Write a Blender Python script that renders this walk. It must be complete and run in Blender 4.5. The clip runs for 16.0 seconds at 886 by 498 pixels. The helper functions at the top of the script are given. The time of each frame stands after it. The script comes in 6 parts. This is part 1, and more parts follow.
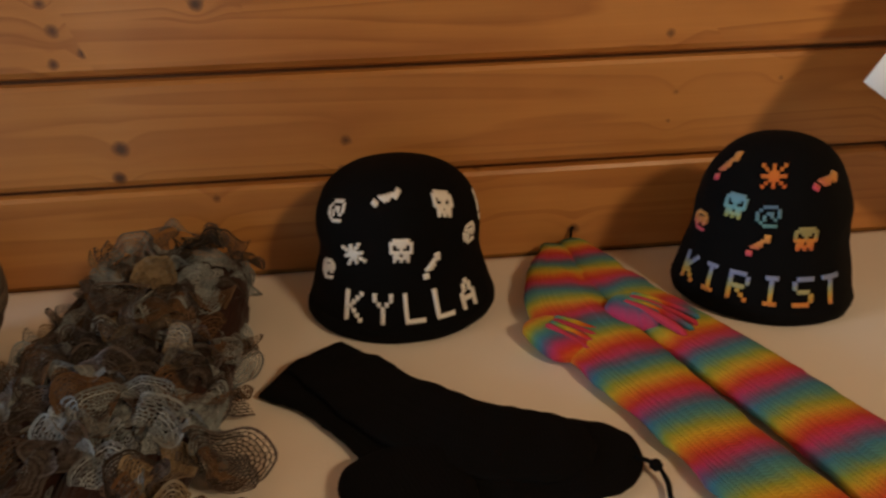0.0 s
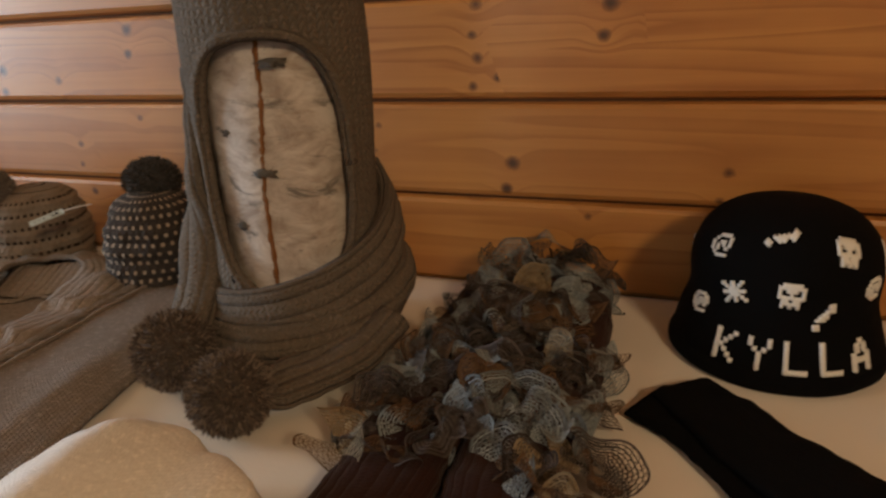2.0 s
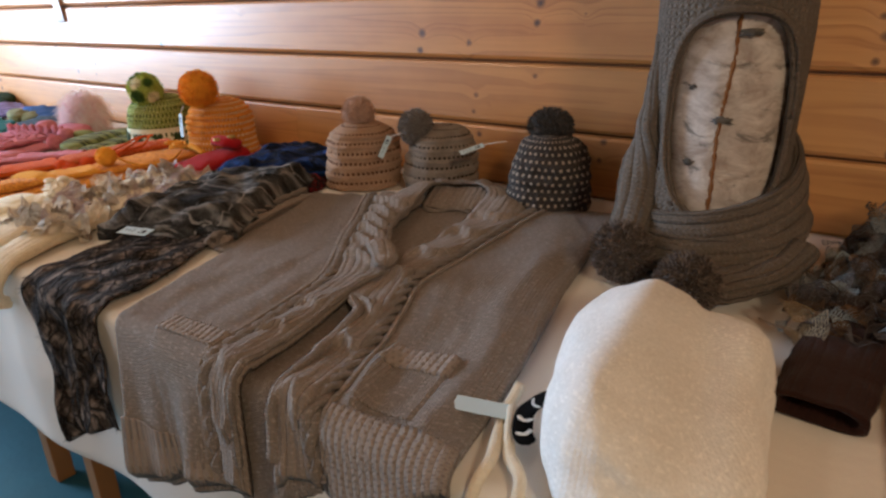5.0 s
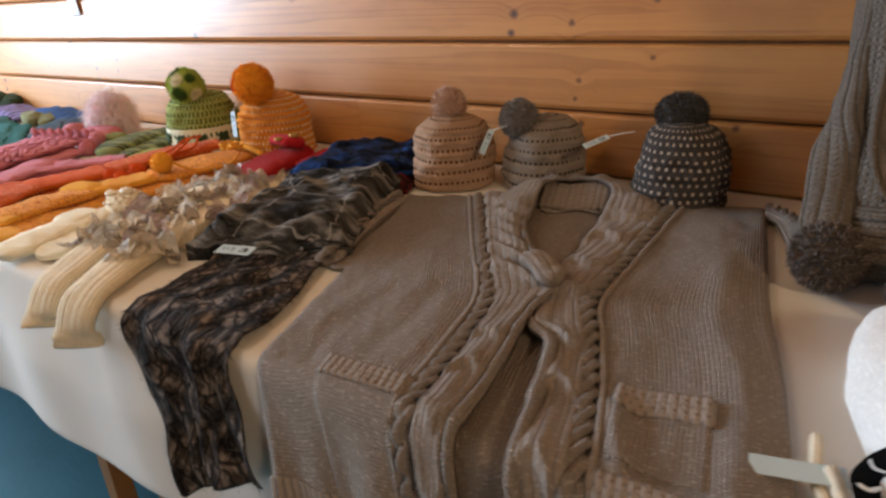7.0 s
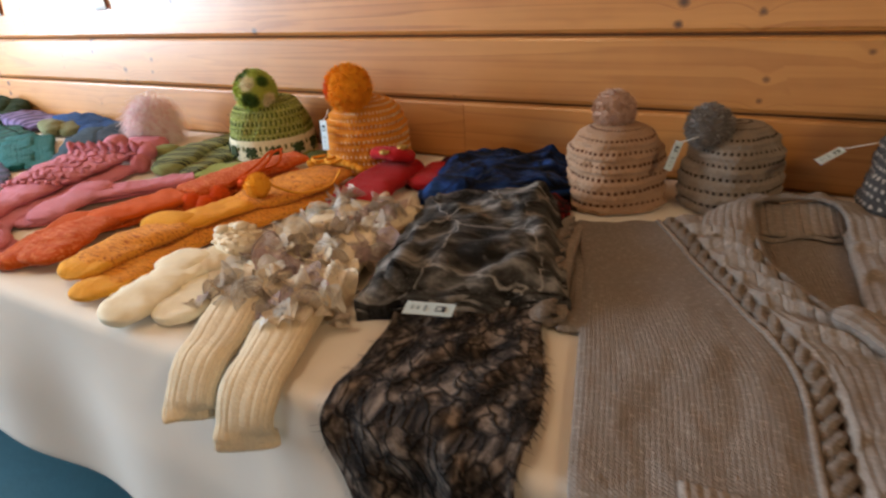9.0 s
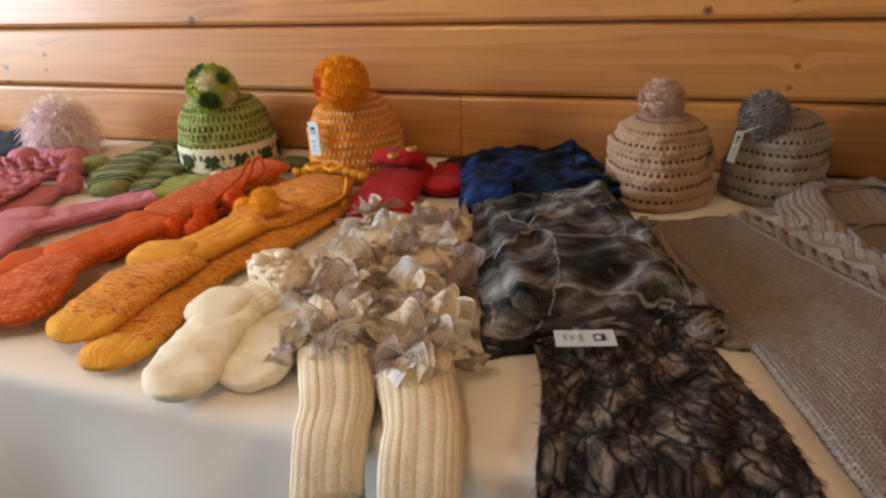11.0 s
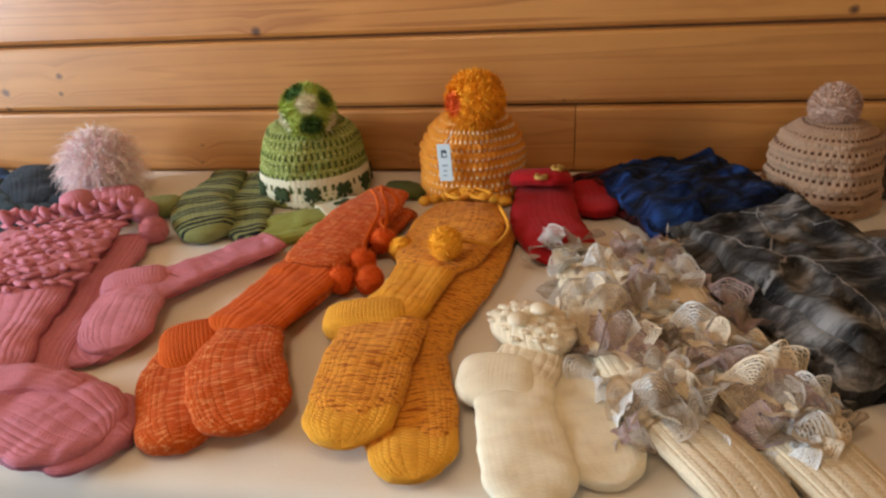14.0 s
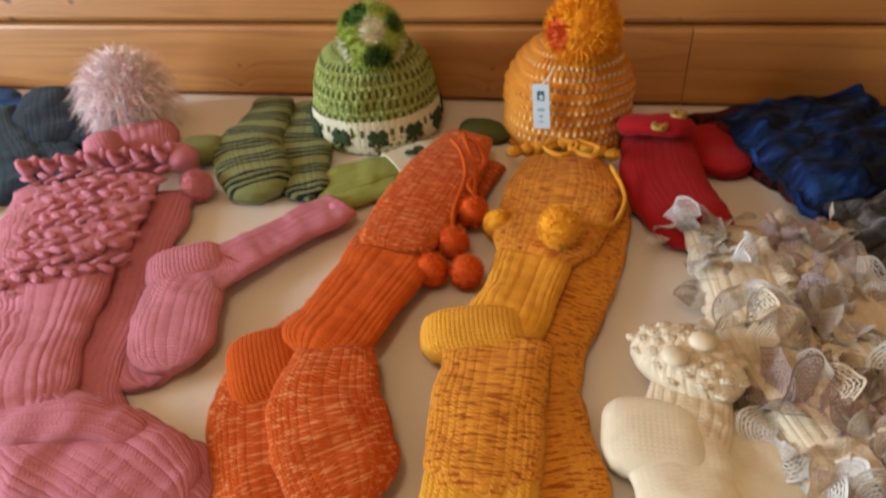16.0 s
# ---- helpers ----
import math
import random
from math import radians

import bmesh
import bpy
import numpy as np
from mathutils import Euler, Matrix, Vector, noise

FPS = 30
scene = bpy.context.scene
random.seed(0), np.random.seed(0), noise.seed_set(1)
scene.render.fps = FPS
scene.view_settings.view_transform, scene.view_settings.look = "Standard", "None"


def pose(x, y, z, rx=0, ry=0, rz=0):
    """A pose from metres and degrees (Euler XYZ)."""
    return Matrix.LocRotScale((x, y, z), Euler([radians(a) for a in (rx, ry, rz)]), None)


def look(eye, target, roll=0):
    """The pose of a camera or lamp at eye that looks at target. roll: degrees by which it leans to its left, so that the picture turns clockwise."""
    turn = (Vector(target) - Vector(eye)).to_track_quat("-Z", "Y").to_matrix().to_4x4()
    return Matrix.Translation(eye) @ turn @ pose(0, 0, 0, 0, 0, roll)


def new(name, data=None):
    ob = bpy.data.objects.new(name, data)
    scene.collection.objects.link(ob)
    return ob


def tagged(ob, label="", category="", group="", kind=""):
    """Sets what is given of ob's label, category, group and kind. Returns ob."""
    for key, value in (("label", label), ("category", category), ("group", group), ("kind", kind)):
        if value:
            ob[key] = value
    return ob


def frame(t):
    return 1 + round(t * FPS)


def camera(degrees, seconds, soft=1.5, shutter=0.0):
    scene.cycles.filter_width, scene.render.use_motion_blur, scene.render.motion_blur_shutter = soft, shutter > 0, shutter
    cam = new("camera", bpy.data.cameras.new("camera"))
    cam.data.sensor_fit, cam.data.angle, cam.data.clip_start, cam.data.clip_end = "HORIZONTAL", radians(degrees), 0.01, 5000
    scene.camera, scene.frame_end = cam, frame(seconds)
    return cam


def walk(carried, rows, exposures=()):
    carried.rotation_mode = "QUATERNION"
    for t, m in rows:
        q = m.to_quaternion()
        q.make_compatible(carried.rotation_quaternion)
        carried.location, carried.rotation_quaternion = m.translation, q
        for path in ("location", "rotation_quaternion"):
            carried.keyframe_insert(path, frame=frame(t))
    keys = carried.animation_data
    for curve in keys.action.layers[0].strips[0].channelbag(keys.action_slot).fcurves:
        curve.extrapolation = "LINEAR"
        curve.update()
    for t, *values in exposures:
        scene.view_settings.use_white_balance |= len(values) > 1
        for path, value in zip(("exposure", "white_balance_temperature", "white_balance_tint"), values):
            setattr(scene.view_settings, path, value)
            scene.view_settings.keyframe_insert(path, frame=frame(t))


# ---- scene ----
cam = camera(67.7, 16.0, soft=2.5, shutter=0.4)
PATH = [
    (0, (0.045, -0.026, 1.15), (0.22, 1.807, 0.368), -1.9),
    (0.5, (0.014, -0.037, 1.149), (0.043, 1.808, 0.376), -1.6),
    (1, (-0.025, -0.044, 1.157), (-0.262, 1.787, 0.387), -2.4),
    (1.5, (-0.041, -0.053, 1.163), (-0.538, 1.739, 0.426), -3.3),
    (2, (-0.047, -0.061, 1.165), (-0.728, 1.689, 0.476), -3.1),
    (2.5, (-0.06, -0.086, 1.16), (-0.832, 1.622, 0.462), -3.1),
    (3, (-0.097, -0.158, 1.16), (-0.955, 1.506, 0.456), -2.8),
    (3.5, (-0.132, -0.261, 1.162), (-1.094, 1.348, 0.463), -2.8),
    (4, (-0.161, -0.352, 1.174), (-1.188, 1.211, 0.465), -3.3),
    (4.5, (-0.2, -0.403, 1.175), (-1.323, 1.096, 0.471), -2.0),
    (4.7, (-0.219, -0.436, 1.18), (-1.349, 1.053, 0.467), -1.8),
    (6.8, (-0.496, -0.46, 1.178), (-1.6, 1.025, 0.42), -2.9),
    (7, (-0.545, -0.479, 1.179), (-1.626, 1.02, 0.415), -3.6),
    (7.5, (-0.662, -0.508, 1.187), (-1.641, 1.071, 0.445), -2.3),
    (8, (-0.751, -0.538, 1.192), (-1.646, 1.084, 0.441), -3.8),
    (8.5, (-0.839, -0.522, 1.193), (-1.782, 1.061, 0.415), -2.9),
    (9, (-0.981, -0.474, 1.193), (-1.983, 1.061, 0.393), -4.2),
    (9.2, (-1.03, -0.457, 1.196), (-2.025, 1.08, 0.391), -4.0),
    (11.3, (-1.399, -0.493, 1.184), (-1.975, 1.236, 0.359), -2.8),
    (11.5, (-1.436, -0.473, 1.187), (-2.029, 1.264, 0.393), -3.2),
    (12, (-1.545, -0.411, 1.172), (-2.114, 1.293, 0.292), -5.1),
    (12.5, (-1.602, -0.391, 1.183), (-2.115, 1.31, 0.264), -3.8),
    (13, (-1.676, -0.417, 1.195), (-2.062, 1.294, 0.234), -5.6),
    (13.5, (-1.763, -0.449, 1.207), (-2.094, 1.295, 0.287), -4.0),
    (14, (-1.812, -0.466, 1.219), (-2.135, 1.305, 0.347), -3.3),
    (14.5, (-1.856, -0.463, 1.228), (-2.128, 1.292, 0.309), -3.3),
    (15, (-1.901, -0.427, 1.231), (-2.141, 1.267, 0.195), -2.6),
    (15.5, (-1.947, -0.326, 1.264), (-2.306, 1.35, 0.233), -3.4),
    (16, (-1.956, -0.268, 1.263), (-2.312, 1.297, 0.069), -4.0),
]
walk(cam, [(t, look(eye, target, roll)) for t, eye, target, roll in PATH], [
    (0.0, -0.30, 6600, 10), (2.5, -0.22, 6550, 10), (3.5, -0.10, 6250, 10), (4.5, -0.08, 5650, 10), (6.8, -0.03, 5950, 10),
    (8.0, 0.00, 6480, 10), (9.2, -0.12, 6350, 10), (12.0, -0.20, 6500, 10), (14.0, -0.42, 6600, 10), (16.0, -0.45, 6600, 10)])

# ---- world, windows, exposure ----
WALL_Y, TABLE_Z, EDGE_Y = 0.865, 0.750, -0.030
ROOM = dict(x0=-5.0, x1=2.6, y0=-3.4, z1=2.45)
world = bpy.data.worlds.new("sky")
scene.world = world
world.use_nodes = True
sky = world.node_tree.nodes.new("ShaderNodeTexSky")
sky.sky_type, sky.sun_disc, sky.sun_elevation, sky.sun_rotation = "NISHITA", False, radians(35), radians(200)
back = world.node_tree.nodes["Background"]
back.inputs["Strength"].default_value = 0.10
world.node_tree.links.new(sky.outputs["Color"], back.inputs["Color"])


def area_light(name, at, target, size_x, size_y, watts, colour):
    lamp = bpy.data.lights.new(name, "AREA")
    lamp.shape, lamp.size, lamp.size_y, lamp.energy, lamp.color = "RECTANGLE", size_x, size_y, watts, colour
    ob = new(name, lamp)
    ob.matrix_world = look(at, target)
    return ob


area_light("daylight_end_window", (-4.90, -0.60, 1.45), (0.0, -0.60, 1.45), 1.5, 1.2, 178, (0.74, 0.88, 1.0))
area_light("daylight_front_window", (-1.7, -3.30, 1.50), (-1.7, 0.0, 1.50), 1.5, 1.2, 5, (0.64, 0.84, 1.0))
# Warm source out of view, placed by the hats' leftward shadows; no fixture.
area_light("unseen_warm_light", (1.30, -1.30, 2.25), (0.60, -0.30, 0.6), 0.30, 0.30, 30, (1.0, 0.70, 0.40))
# Added warm fill over the socks; no lamp is known there.
area_light("unseen_warm_light", (-2.2, -0.30, 2.30), (-2.2, -0.30, 0.0), 0.34, 0.34, 7, (1.0, 0.70, 0.42))


# ---- materials ----
class Graph:
    """A short way to write a node material."""

    def __init__(self, name):
        self.mat = bpy.data.materials.new(name)
        self.mat.use_nodes = True
        self.nt = self.mat.node_tree
        self.shader = self.nt.nodes["Principled BSDF"]

    def put(self, socket, value):
        if isinstance(value, bpy.types.NodeSocket):
            self.nt.links.new(value, socket)
        elif value is not None:
            socket.default_value = value

    def math(self, op, a, b=None, c=None):
        n = self.nt.nodes.new("ShaderNodeMath")
        n.operation = op
        for i, v in enumerate((a, b, c)):
            self.put(n.inputs[i], v)
        return n.outputs[0]

    def uv(self):
        n = self.nt.nodes.new("ShaderNodeUVMap")
        s = self.nt.nodes.new("ShaderNodeSeparateXYZ")
        self.nt.links.new(n.outputs[0], s.inputs[0])
        return n.outputs[0], s.outputs[0], s.outputs[1]

    def place(self):
        return self.nt.nodes.new("ShaderNodeNewGeometry").outputs["Position"]

    def local(self):
        return self.nt.nodes.new("ShaderNodeTexCoord").outputs["Object"]

    def random(self):
        return self.nt.nodes.new("ShaderNodeObjectInfo").outputs["Random"]

    def island(self):
        return self.nt.nodes.new("ShaderNodeNewGeometry").outputs["Random Per Island"]

    def scaled(self, vector, scale, shift=None):
        n = self.nt.nodes.new("ShaderNodeMapping")
        self.put(n.inputs["Vector"], vector)
        n.inputs["Scale"].default_value = scale
        if shift is not None:
            self.put(n.inputs["Location"], shift)
        return n.outputs[0]

    def noise(self, vector, scale, detail=3.0, rough=0.55, distort=0.0):
        n = self.nt.nodes.new("ShaderNodeTexNoise")
        self.put(n.inputs["Vector"], vector)
        n.inputs["Scale"].default_value, n.inputs["Detail"].default_value = scale, detail
        n.inputs["Roughness"].default_value, n.inputs["Distortion"].default_value = rough, distort
        return n.outputs["Fac"]

    def voronoi(self, vector, scale, feature="F1", out="Distance"):
        n = self.nt.nodes.new("ShaderNodeTexVoronoi")
        n.feature, n.voronoi_dimensions = feature, "2D"
        self.put(n.inputs["Vector"], vector)
        n.inputs["Scale"].default_value = scale
        return n.outputs[out]

    def ramp(self, fac, stops, mode="LINEAR"):
        n = self.nt.nodes.new("ShaderNodeValToRGB")
        n.color_ramp.interpolation = mode
        self.put(n.inputs[0], fac)
        el = n.color_ramp.elements
        while len(el) < len(stops):
            el.new(0.5)
        for e, (p, c) in zip(el, stops):
            e.position = p
            e.color = (*c, 1) if not isinstance(c, (int, float)) else (c, c, c, 1)
        return n.outputs[0]

    def mix(self, fac, a, b, blend="MIX"):
        n = self.nt.nodes.new("ShaderNodeMix")
        n.data_type, n.blend_type = "RGBA", blend
        self.put(n.inputs[0], fac)
        for i, v in ((6, a), (7, b)):
            self.put(n.inputs[i], (*v, 1) if isinstance(v, tuple) else v)
        return n.outputs[2]

    def finish(self, colour, rough=0.9, height=None, depth=0.002, strength=0.6, sheen=0.0, spec=0.3, subsurface=0.0):
        s = self.shader
        self.put(s.inputs["Base Color"], (*colour, 1) if isinstance(colour, tuple) else colour)
        self.put(s.inputs["Roughness"], rough)
        s.inputs["Specular IOR Level"].default_value = spec
        s.inputs["Sheen Weight"].default_value = sheen
        s.inputs["Sheen Roughness"].default_value = 0.45
        if height is not None:
            b = self.nt.nodes.new("ShaderNodeBump")
            b.inputs["Distance"].default_value, b.inputs["Strength"].default_value = depth, strength
            self.put(b.inputs["Height"], height)
            self.nt.links.new(b.outputs[0], s.inputs["Normal"])
        return self.mat


def shade(c, k):
    return tuple(min(1.0, v * k) for v in c)


def knit(name, colour, second=None, wale=0.0050, row=0.0044, rib=0.0, stripes=None, period=0.1, hard=False, dots=None, marl=0.0, fuzz=0.06, flecks=None, relief=0.6, depth=0.0020, grit=0.24):
    """Knitted wool: columns of V stitches in the UV's metres. stripes: colours along the length, one round of them per period.
    dots: (colour, across, along, part across, part along). marl: share of second colour in short dashes along the rows."""
    g = Graph(name)
    uv, u, v = g.uv()
    p = g.math("DIVIDE", u, wale)
    tri = g.math("ABSOLUTE", g.math("SUBTRACT", g.math("FRACT", p), 0.5))
    q = g.math("ADD", g.math("DIVIDE", v, row), g.math("MULTIPLY", tri, 1.3))
    column = g.math("POWER", g.math("ABSOLUTE", g.math("SINE", g.math("MULTIPLY", p, math.pi))), 0.6)
    loop = g.math("ABSOLUTE", g.math("SINE", g.math("MULTIPLY", q, math.pi)))
    h = g.math("ADD", g.math("MULTIPLY", column, 0.55), g.math("MULTIPLY", loop, 0.45))
    if rib:
        ribs = g.math("POWER", g.math("ABSOLUTE", g.math("SINE", g.math("MULTIPLY", g.math("DIVIDE", u, rib), math.pi))), 0.7)
        h = g.math("ADD", g.math("MULTIPLY", ribs, 0.75), g.math("MULTIPLY", h, 0.5))
    second = second or shade(colour, 0.72)
    large = g.noise(g.local(), 14.0, 3)
    fine = g.noise(g.local(), 260.0, 2)
    if stripes:
        place = g.math("FRACT", g.math("ADD", g.math("DIVIDE", v, period), g.math("MULTIPLY", g.noise(g.scaled(uv, (26, 9, 1)), 3.0, 3), 0.16)))
        n = len(stripes)
        base = g.ramp(place, [(i / n, c) for i, c in enumerate(stripes)] + [(0.999, stripes[0])], "CONSTANT" if hard else "LINEAR")
    else:
        base = g.mix(g.math("ADD", g.math("MULTIPLY", large, 0.6), g.math("MULTIPLY", g.noise(g.local(), 85.0, 3), 0.4)), shade(colour, 0.76), shade(colour, 1.22))
    if marl:
        dash = g.noise(g.scaled(uv, (90, 330, 1)), 1.0, 2, 0.6)
        base = g.mix(g.ramp(dash, [(0.60 - marl * 0.35, 0.0), (0.66 - marl * 0.35, 1.0)]), base, second)
    if flecks:
        dash = g.noise(g.scaled(uv, (120, 260, 1)), 1.0, 2, 0.6)
        base = g.mix(g.ramp(dash, [(0.56, 0.0), (0.64, 0.8)]), base, flecks)
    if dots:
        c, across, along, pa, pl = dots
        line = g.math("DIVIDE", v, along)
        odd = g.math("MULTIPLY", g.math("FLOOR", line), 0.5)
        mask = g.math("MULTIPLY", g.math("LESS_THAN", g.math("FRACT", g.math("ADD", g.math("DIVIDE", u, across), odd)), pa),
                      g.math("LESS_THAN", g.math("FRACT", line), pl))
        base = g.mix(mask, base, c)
    base = g.mix(g.math("MULTIPLY", g.ramp(fine, [(0.3, 1.0), (0.7, 0.0)]), grit), base, g.mix(0.5, base, (0.0, 0.0, 0.0)))
    h = g.math("ADD", h, g.math("MULTIPLY", fine, 0.5))
    return g.finish(base, 0.95, h, depth, relief, min(fuzz, 0.10), 0.12)


def yarn(name, colours, sheen=0.05):
    """Loose yarn whose strands differ a little from one another."""
    g = Graph(name)
    n = len(colours)
    c = g.ramp(g.island(), [((i + 0.5) / n, k) for i, k in enumerate(colours)])
    c = g.mix(g.noise(g.local(), 180.0, 2), c, g.mix(0.35, c, (1.0, 1.0, 1.0), "SOFT_LIGHT"))
    return g.finish(c, 0.85, None, sheen=sheen, spec=0.2)


def patched_yarn(name, base, spots, noise_scale=70.0):
    """Pompom yarn with patches of other colours: spots are (middle, radius, colour)."""
    g = Graph(name)
    c = g.mix(g.noise(g.local(), noise_scale, 3), shade(base, 0.75), shade(base, 1.25))
    for middle, radius, colour in spots:
        n = g.nt.nodes.new("ShaderNodeVectorMath")
        n.operation = "DISTANCE"
        g.put(n.inputs[0], g.local())
        n.inputs[1].default_value = middle
        d = g.math("ADD", n.outputs["Value"], g.math("MULTIPLY", g.noise(g.local(), 140.0, 2), 0.010))
        c = g.mix(g.ramp(d, [(radius, 1.0), (radius + 0.006, 0.0)]), c, colour)
    return g.finish(c, 0.9, None, sheen=0.05, spec=0.15)


def plain(name, colour, rough=0.6, vary=0.12, scale=30.0, bump=0.0, spec=0.3, metal=0.0, sheen=0.0):
    g = Graph(name)
    n = g.noise(g.local(), scale, 4)
    c = g.mix(n, shade(colour, 1 - vary), shade(colour, 1 + vary))
    g.shader.inputs["Metallic"].default_value = metal
    return g.finish(c, rough, g.noise(g.local(), scale * 6, 3) if bump else None, bump or 0.001, 0.5, sheen, spec)


def pine(name, light, dark, gloss, knots=0.40):
    """Varnished pine: grain along x that bends round knots, which often stand in pairs."""
    g = Graph(name)
    pos = g.place()
    rnd = g.random()
    off = g.nt.nodes.new("ShaderNodeCombineXYZ")
    for i, k in enumerate((17.0, 0.0, 9.0)):
        g.put(off.inputs[i], g.math("MULTIPLY", rnd, k))
    base = g.scaled(pos, (1, 1, 1), off.outputs[0])
    split = g.nt.nodes.new("ShaderNodeSeparateXYZ")
    g.put(split.inputs[0], base)
    flat = g.nt.nodes.new("ShaderNodeCombineXYZ")
    g.put(flat.inputs[0], split.outputs[0])
    g.put(flat.inputs[1], split.outputs[2])
    cell = g.scaled(flat.outputs[0], (6.2, 6.6, 1.0))
    cell_2 = g.scaled(flat.outputs[0], (6.2, 6.6, 1.0), (0.05, 0.26, 0.0))
    d = g.math("MINIMUM", g.voronoi(cell, 1.0), g.math("MULTIPLY", g.voronoi(cell_2, 1.0), 1.25))
    pick = g.nt.nodes.new("ShaderNodeSeparateColor")
    g.put(pick.inputs[0], g.voronoi(cell, 1.0, "F1", "Color"))
    has = g.ramp(pick.outputs[0], [(1 - knots, 0.0), (1 - knots + 0.02, 1.0)])
    warp = g.math("MULTIPLY", g.math("MULTIPLY", g.math("POWER", g.ramp(d, [(0.0, 1.0), (0.36, 0.0)]), 2.0), has), 0.30)
    shift = g.nt.nodes.new("ShaderNodeCombineXYZ")
    g.put(shift.inputs[2], warp)
    rings = g.nt.nodes.new("ShaderNodeVectorMath")
    rings.operation = "ADD"
    g.put(rings.inputs[0], g.scaled(base, (0.42, 0.0, 13.0)))
    g.put(rings.inputs[1], shift.outputs[0])
    low = g.noise(rings.outputs[0], 1.0, 2, 0.5, 0.25)
    grain = g.math("FRACT", g.math("MULTIPLY", low, 11.0))
    lines = g.ramp(grain, [(0.0, 0.0), (0.55, 0.22), (0.90, 1.0), (1.0, 0.0)])
    fibre = g.noise(g.scaled(base, (5, 0, 300)), 1.0, 4, 0.65)
    broad = g.noise(g.scaled(base, (0.9, 0, 24)), 1.0, 3, 0.6)
    blotch = g.noise(g.scaled(base, (5, 0, 9)), 1.0, 3, 0.6)
    c = g.mix(g.math("MULTIPLY", lines, 0.70), light, dark)
    c = g.mix(g.ramp(broad, [(0.36, 0.0), (0.66, 0.55)]), c, shade(dark, 1.25))
    c = g.mix(g.ramp(blotch, [(0.45, 0.0), (0.75, 0.40)]), c, shade(light, 1.22))
    c = g.mix(g.math("MULTIPLY", fibre, 0.34), c, shade(dark, 0.8))
    c = g.mix(g.ramp(rnd, [(0.0, 0.0), (1.0, 0.40)]), c, shade(light, 0.70))
    size = g.math("MULTIPLY", g.ramp(pick.outputs[0], [(1 - knots, 0.0), (1 - knots + 0.02, 0.55), (1.0, 1.0)]), 0.125)
    wobble = g.math("ADD", d, g.math("MULTIPLY", g.noise(g.scaled(base, (46, 0, 46)), 1.0, 4, 0.75), 0.075))
    edge = g.math("SUBTRACT", size, wobble)
    halo = g.ramp(edge, [(0.0, 0.0), (0.016, 0.60), (0.05, 0.85)])
    core = g.ramp(edge, [(0.022, 0.0), (0.065, 0.80)])
    c = g.mix(halo, c, (0.17, 0.066, 0.022))
    c = g.mix(core, c, (0.045, 0.020, 0.010))
    rough = g.math("ADD", gloss, g.math("MULTIPLY", fibre, 0.18))
    h = g.math("ADD", g.math("MULTIPLY", fibre, 0.5), g.math("MULTIPLY", lines, 0.5))
    g.shader.inputs["Coat Weight"].default_value = 0.32
    g.shader.inputs["Coat Roughness"].default_value = 0.24
    return g.finish(c, rough, h, 0.0006, 0.30, 0.0, 0.62)


def felt(name, dark, mid, pale, cells, veins=True, stretch=(13, 24), width=0.02):
    """Wet-felted wool: cloudy patches, and a net of veins with so many cells a metre across and along."""
    g = Graph(name)
    uv, u, v = g.uv()
    bend = g.nt.nodes.new("ShaderNodeVectorMath")
    bend.operation = "MULTIPLY_ADD"
    wavy = g.nt.nodes.new("ShaderNodeTexNoise")
    g.put(wavy.inputs["Vector"], uv)
    wavy.inputs["Scale"].default_value, wavy.inputs["Detail"].default_value = 22.0, 4.0
    g.put(bend.inputs[0], wavy.outputs["Color"])
    bend.inputs[1].default_value = (0.05, 0.05, 0.0)
    g.put(bend.inputs[2], uv)
    cloud = g.noise(g.scaled(uv, (stretch[0], stretch[1], 1)), 1.0, 6, 0.62, 0.35)
    c = g.ramp(cloud, [(0.41, dark), (0.52, mid), (0.63, pale)])
    net = g.voronoi(g.scaled(bend.outputs[0], (cells[0], cells[1], 1)), 1.0, "DISTANCE_TO_EDGE")
    bent = g.math("ADD", net, g.math("MULTIPLY", g.noise(g.scaled(uv, (90, 90, 1)), 1.0, 3, 0.7), width))
    if veins:
        thin = g.noise(g.scaled(uv, (30, 30, 1)), 1.0, 2)
        fade = g.math("MULTIPLY", g.ramp(bent, [(width * 0.9, 0.85), (width * 1.7, 0.0)]), g.ramp(thin, [(0.36, 0.15), (0.52, 1.0)]))
        c = g.mix(fade, c, shade(pale, 1.25))
    else:
        c = g.mix(g.ramp(bent, [(width, 0.92), (width * 3.2, 0.0)]), c, shade(dark, 0.6))
    fine = g.noise(g.scaled(uv, (400, 400, 1)), 1.0, 3)
    hair = g.noise(g.scaled(bend.outputs[0], (90, 330, 1)), 1.0, 4, 0.75, 0.3)
    c = g.mix(g.math("MULTIPLY", fine, 0.35), c, shade(dark, 0.7))
    c = g.mix(g.ramp(hair, [(0.58, 0.0), (0.72, 0.45)]), c, pale)
    h = g.math("ADD", g.math("MULTIPLY", fine, 0.6), g.math("ADD", cloud, g.ramp(bent, [(0.0, 0.8 if not veins else 0.4), (width * 3, 0.0)])))
    return g.finish(c, 0.95, h, 0.006, 0.9, 0.04, 0.08)


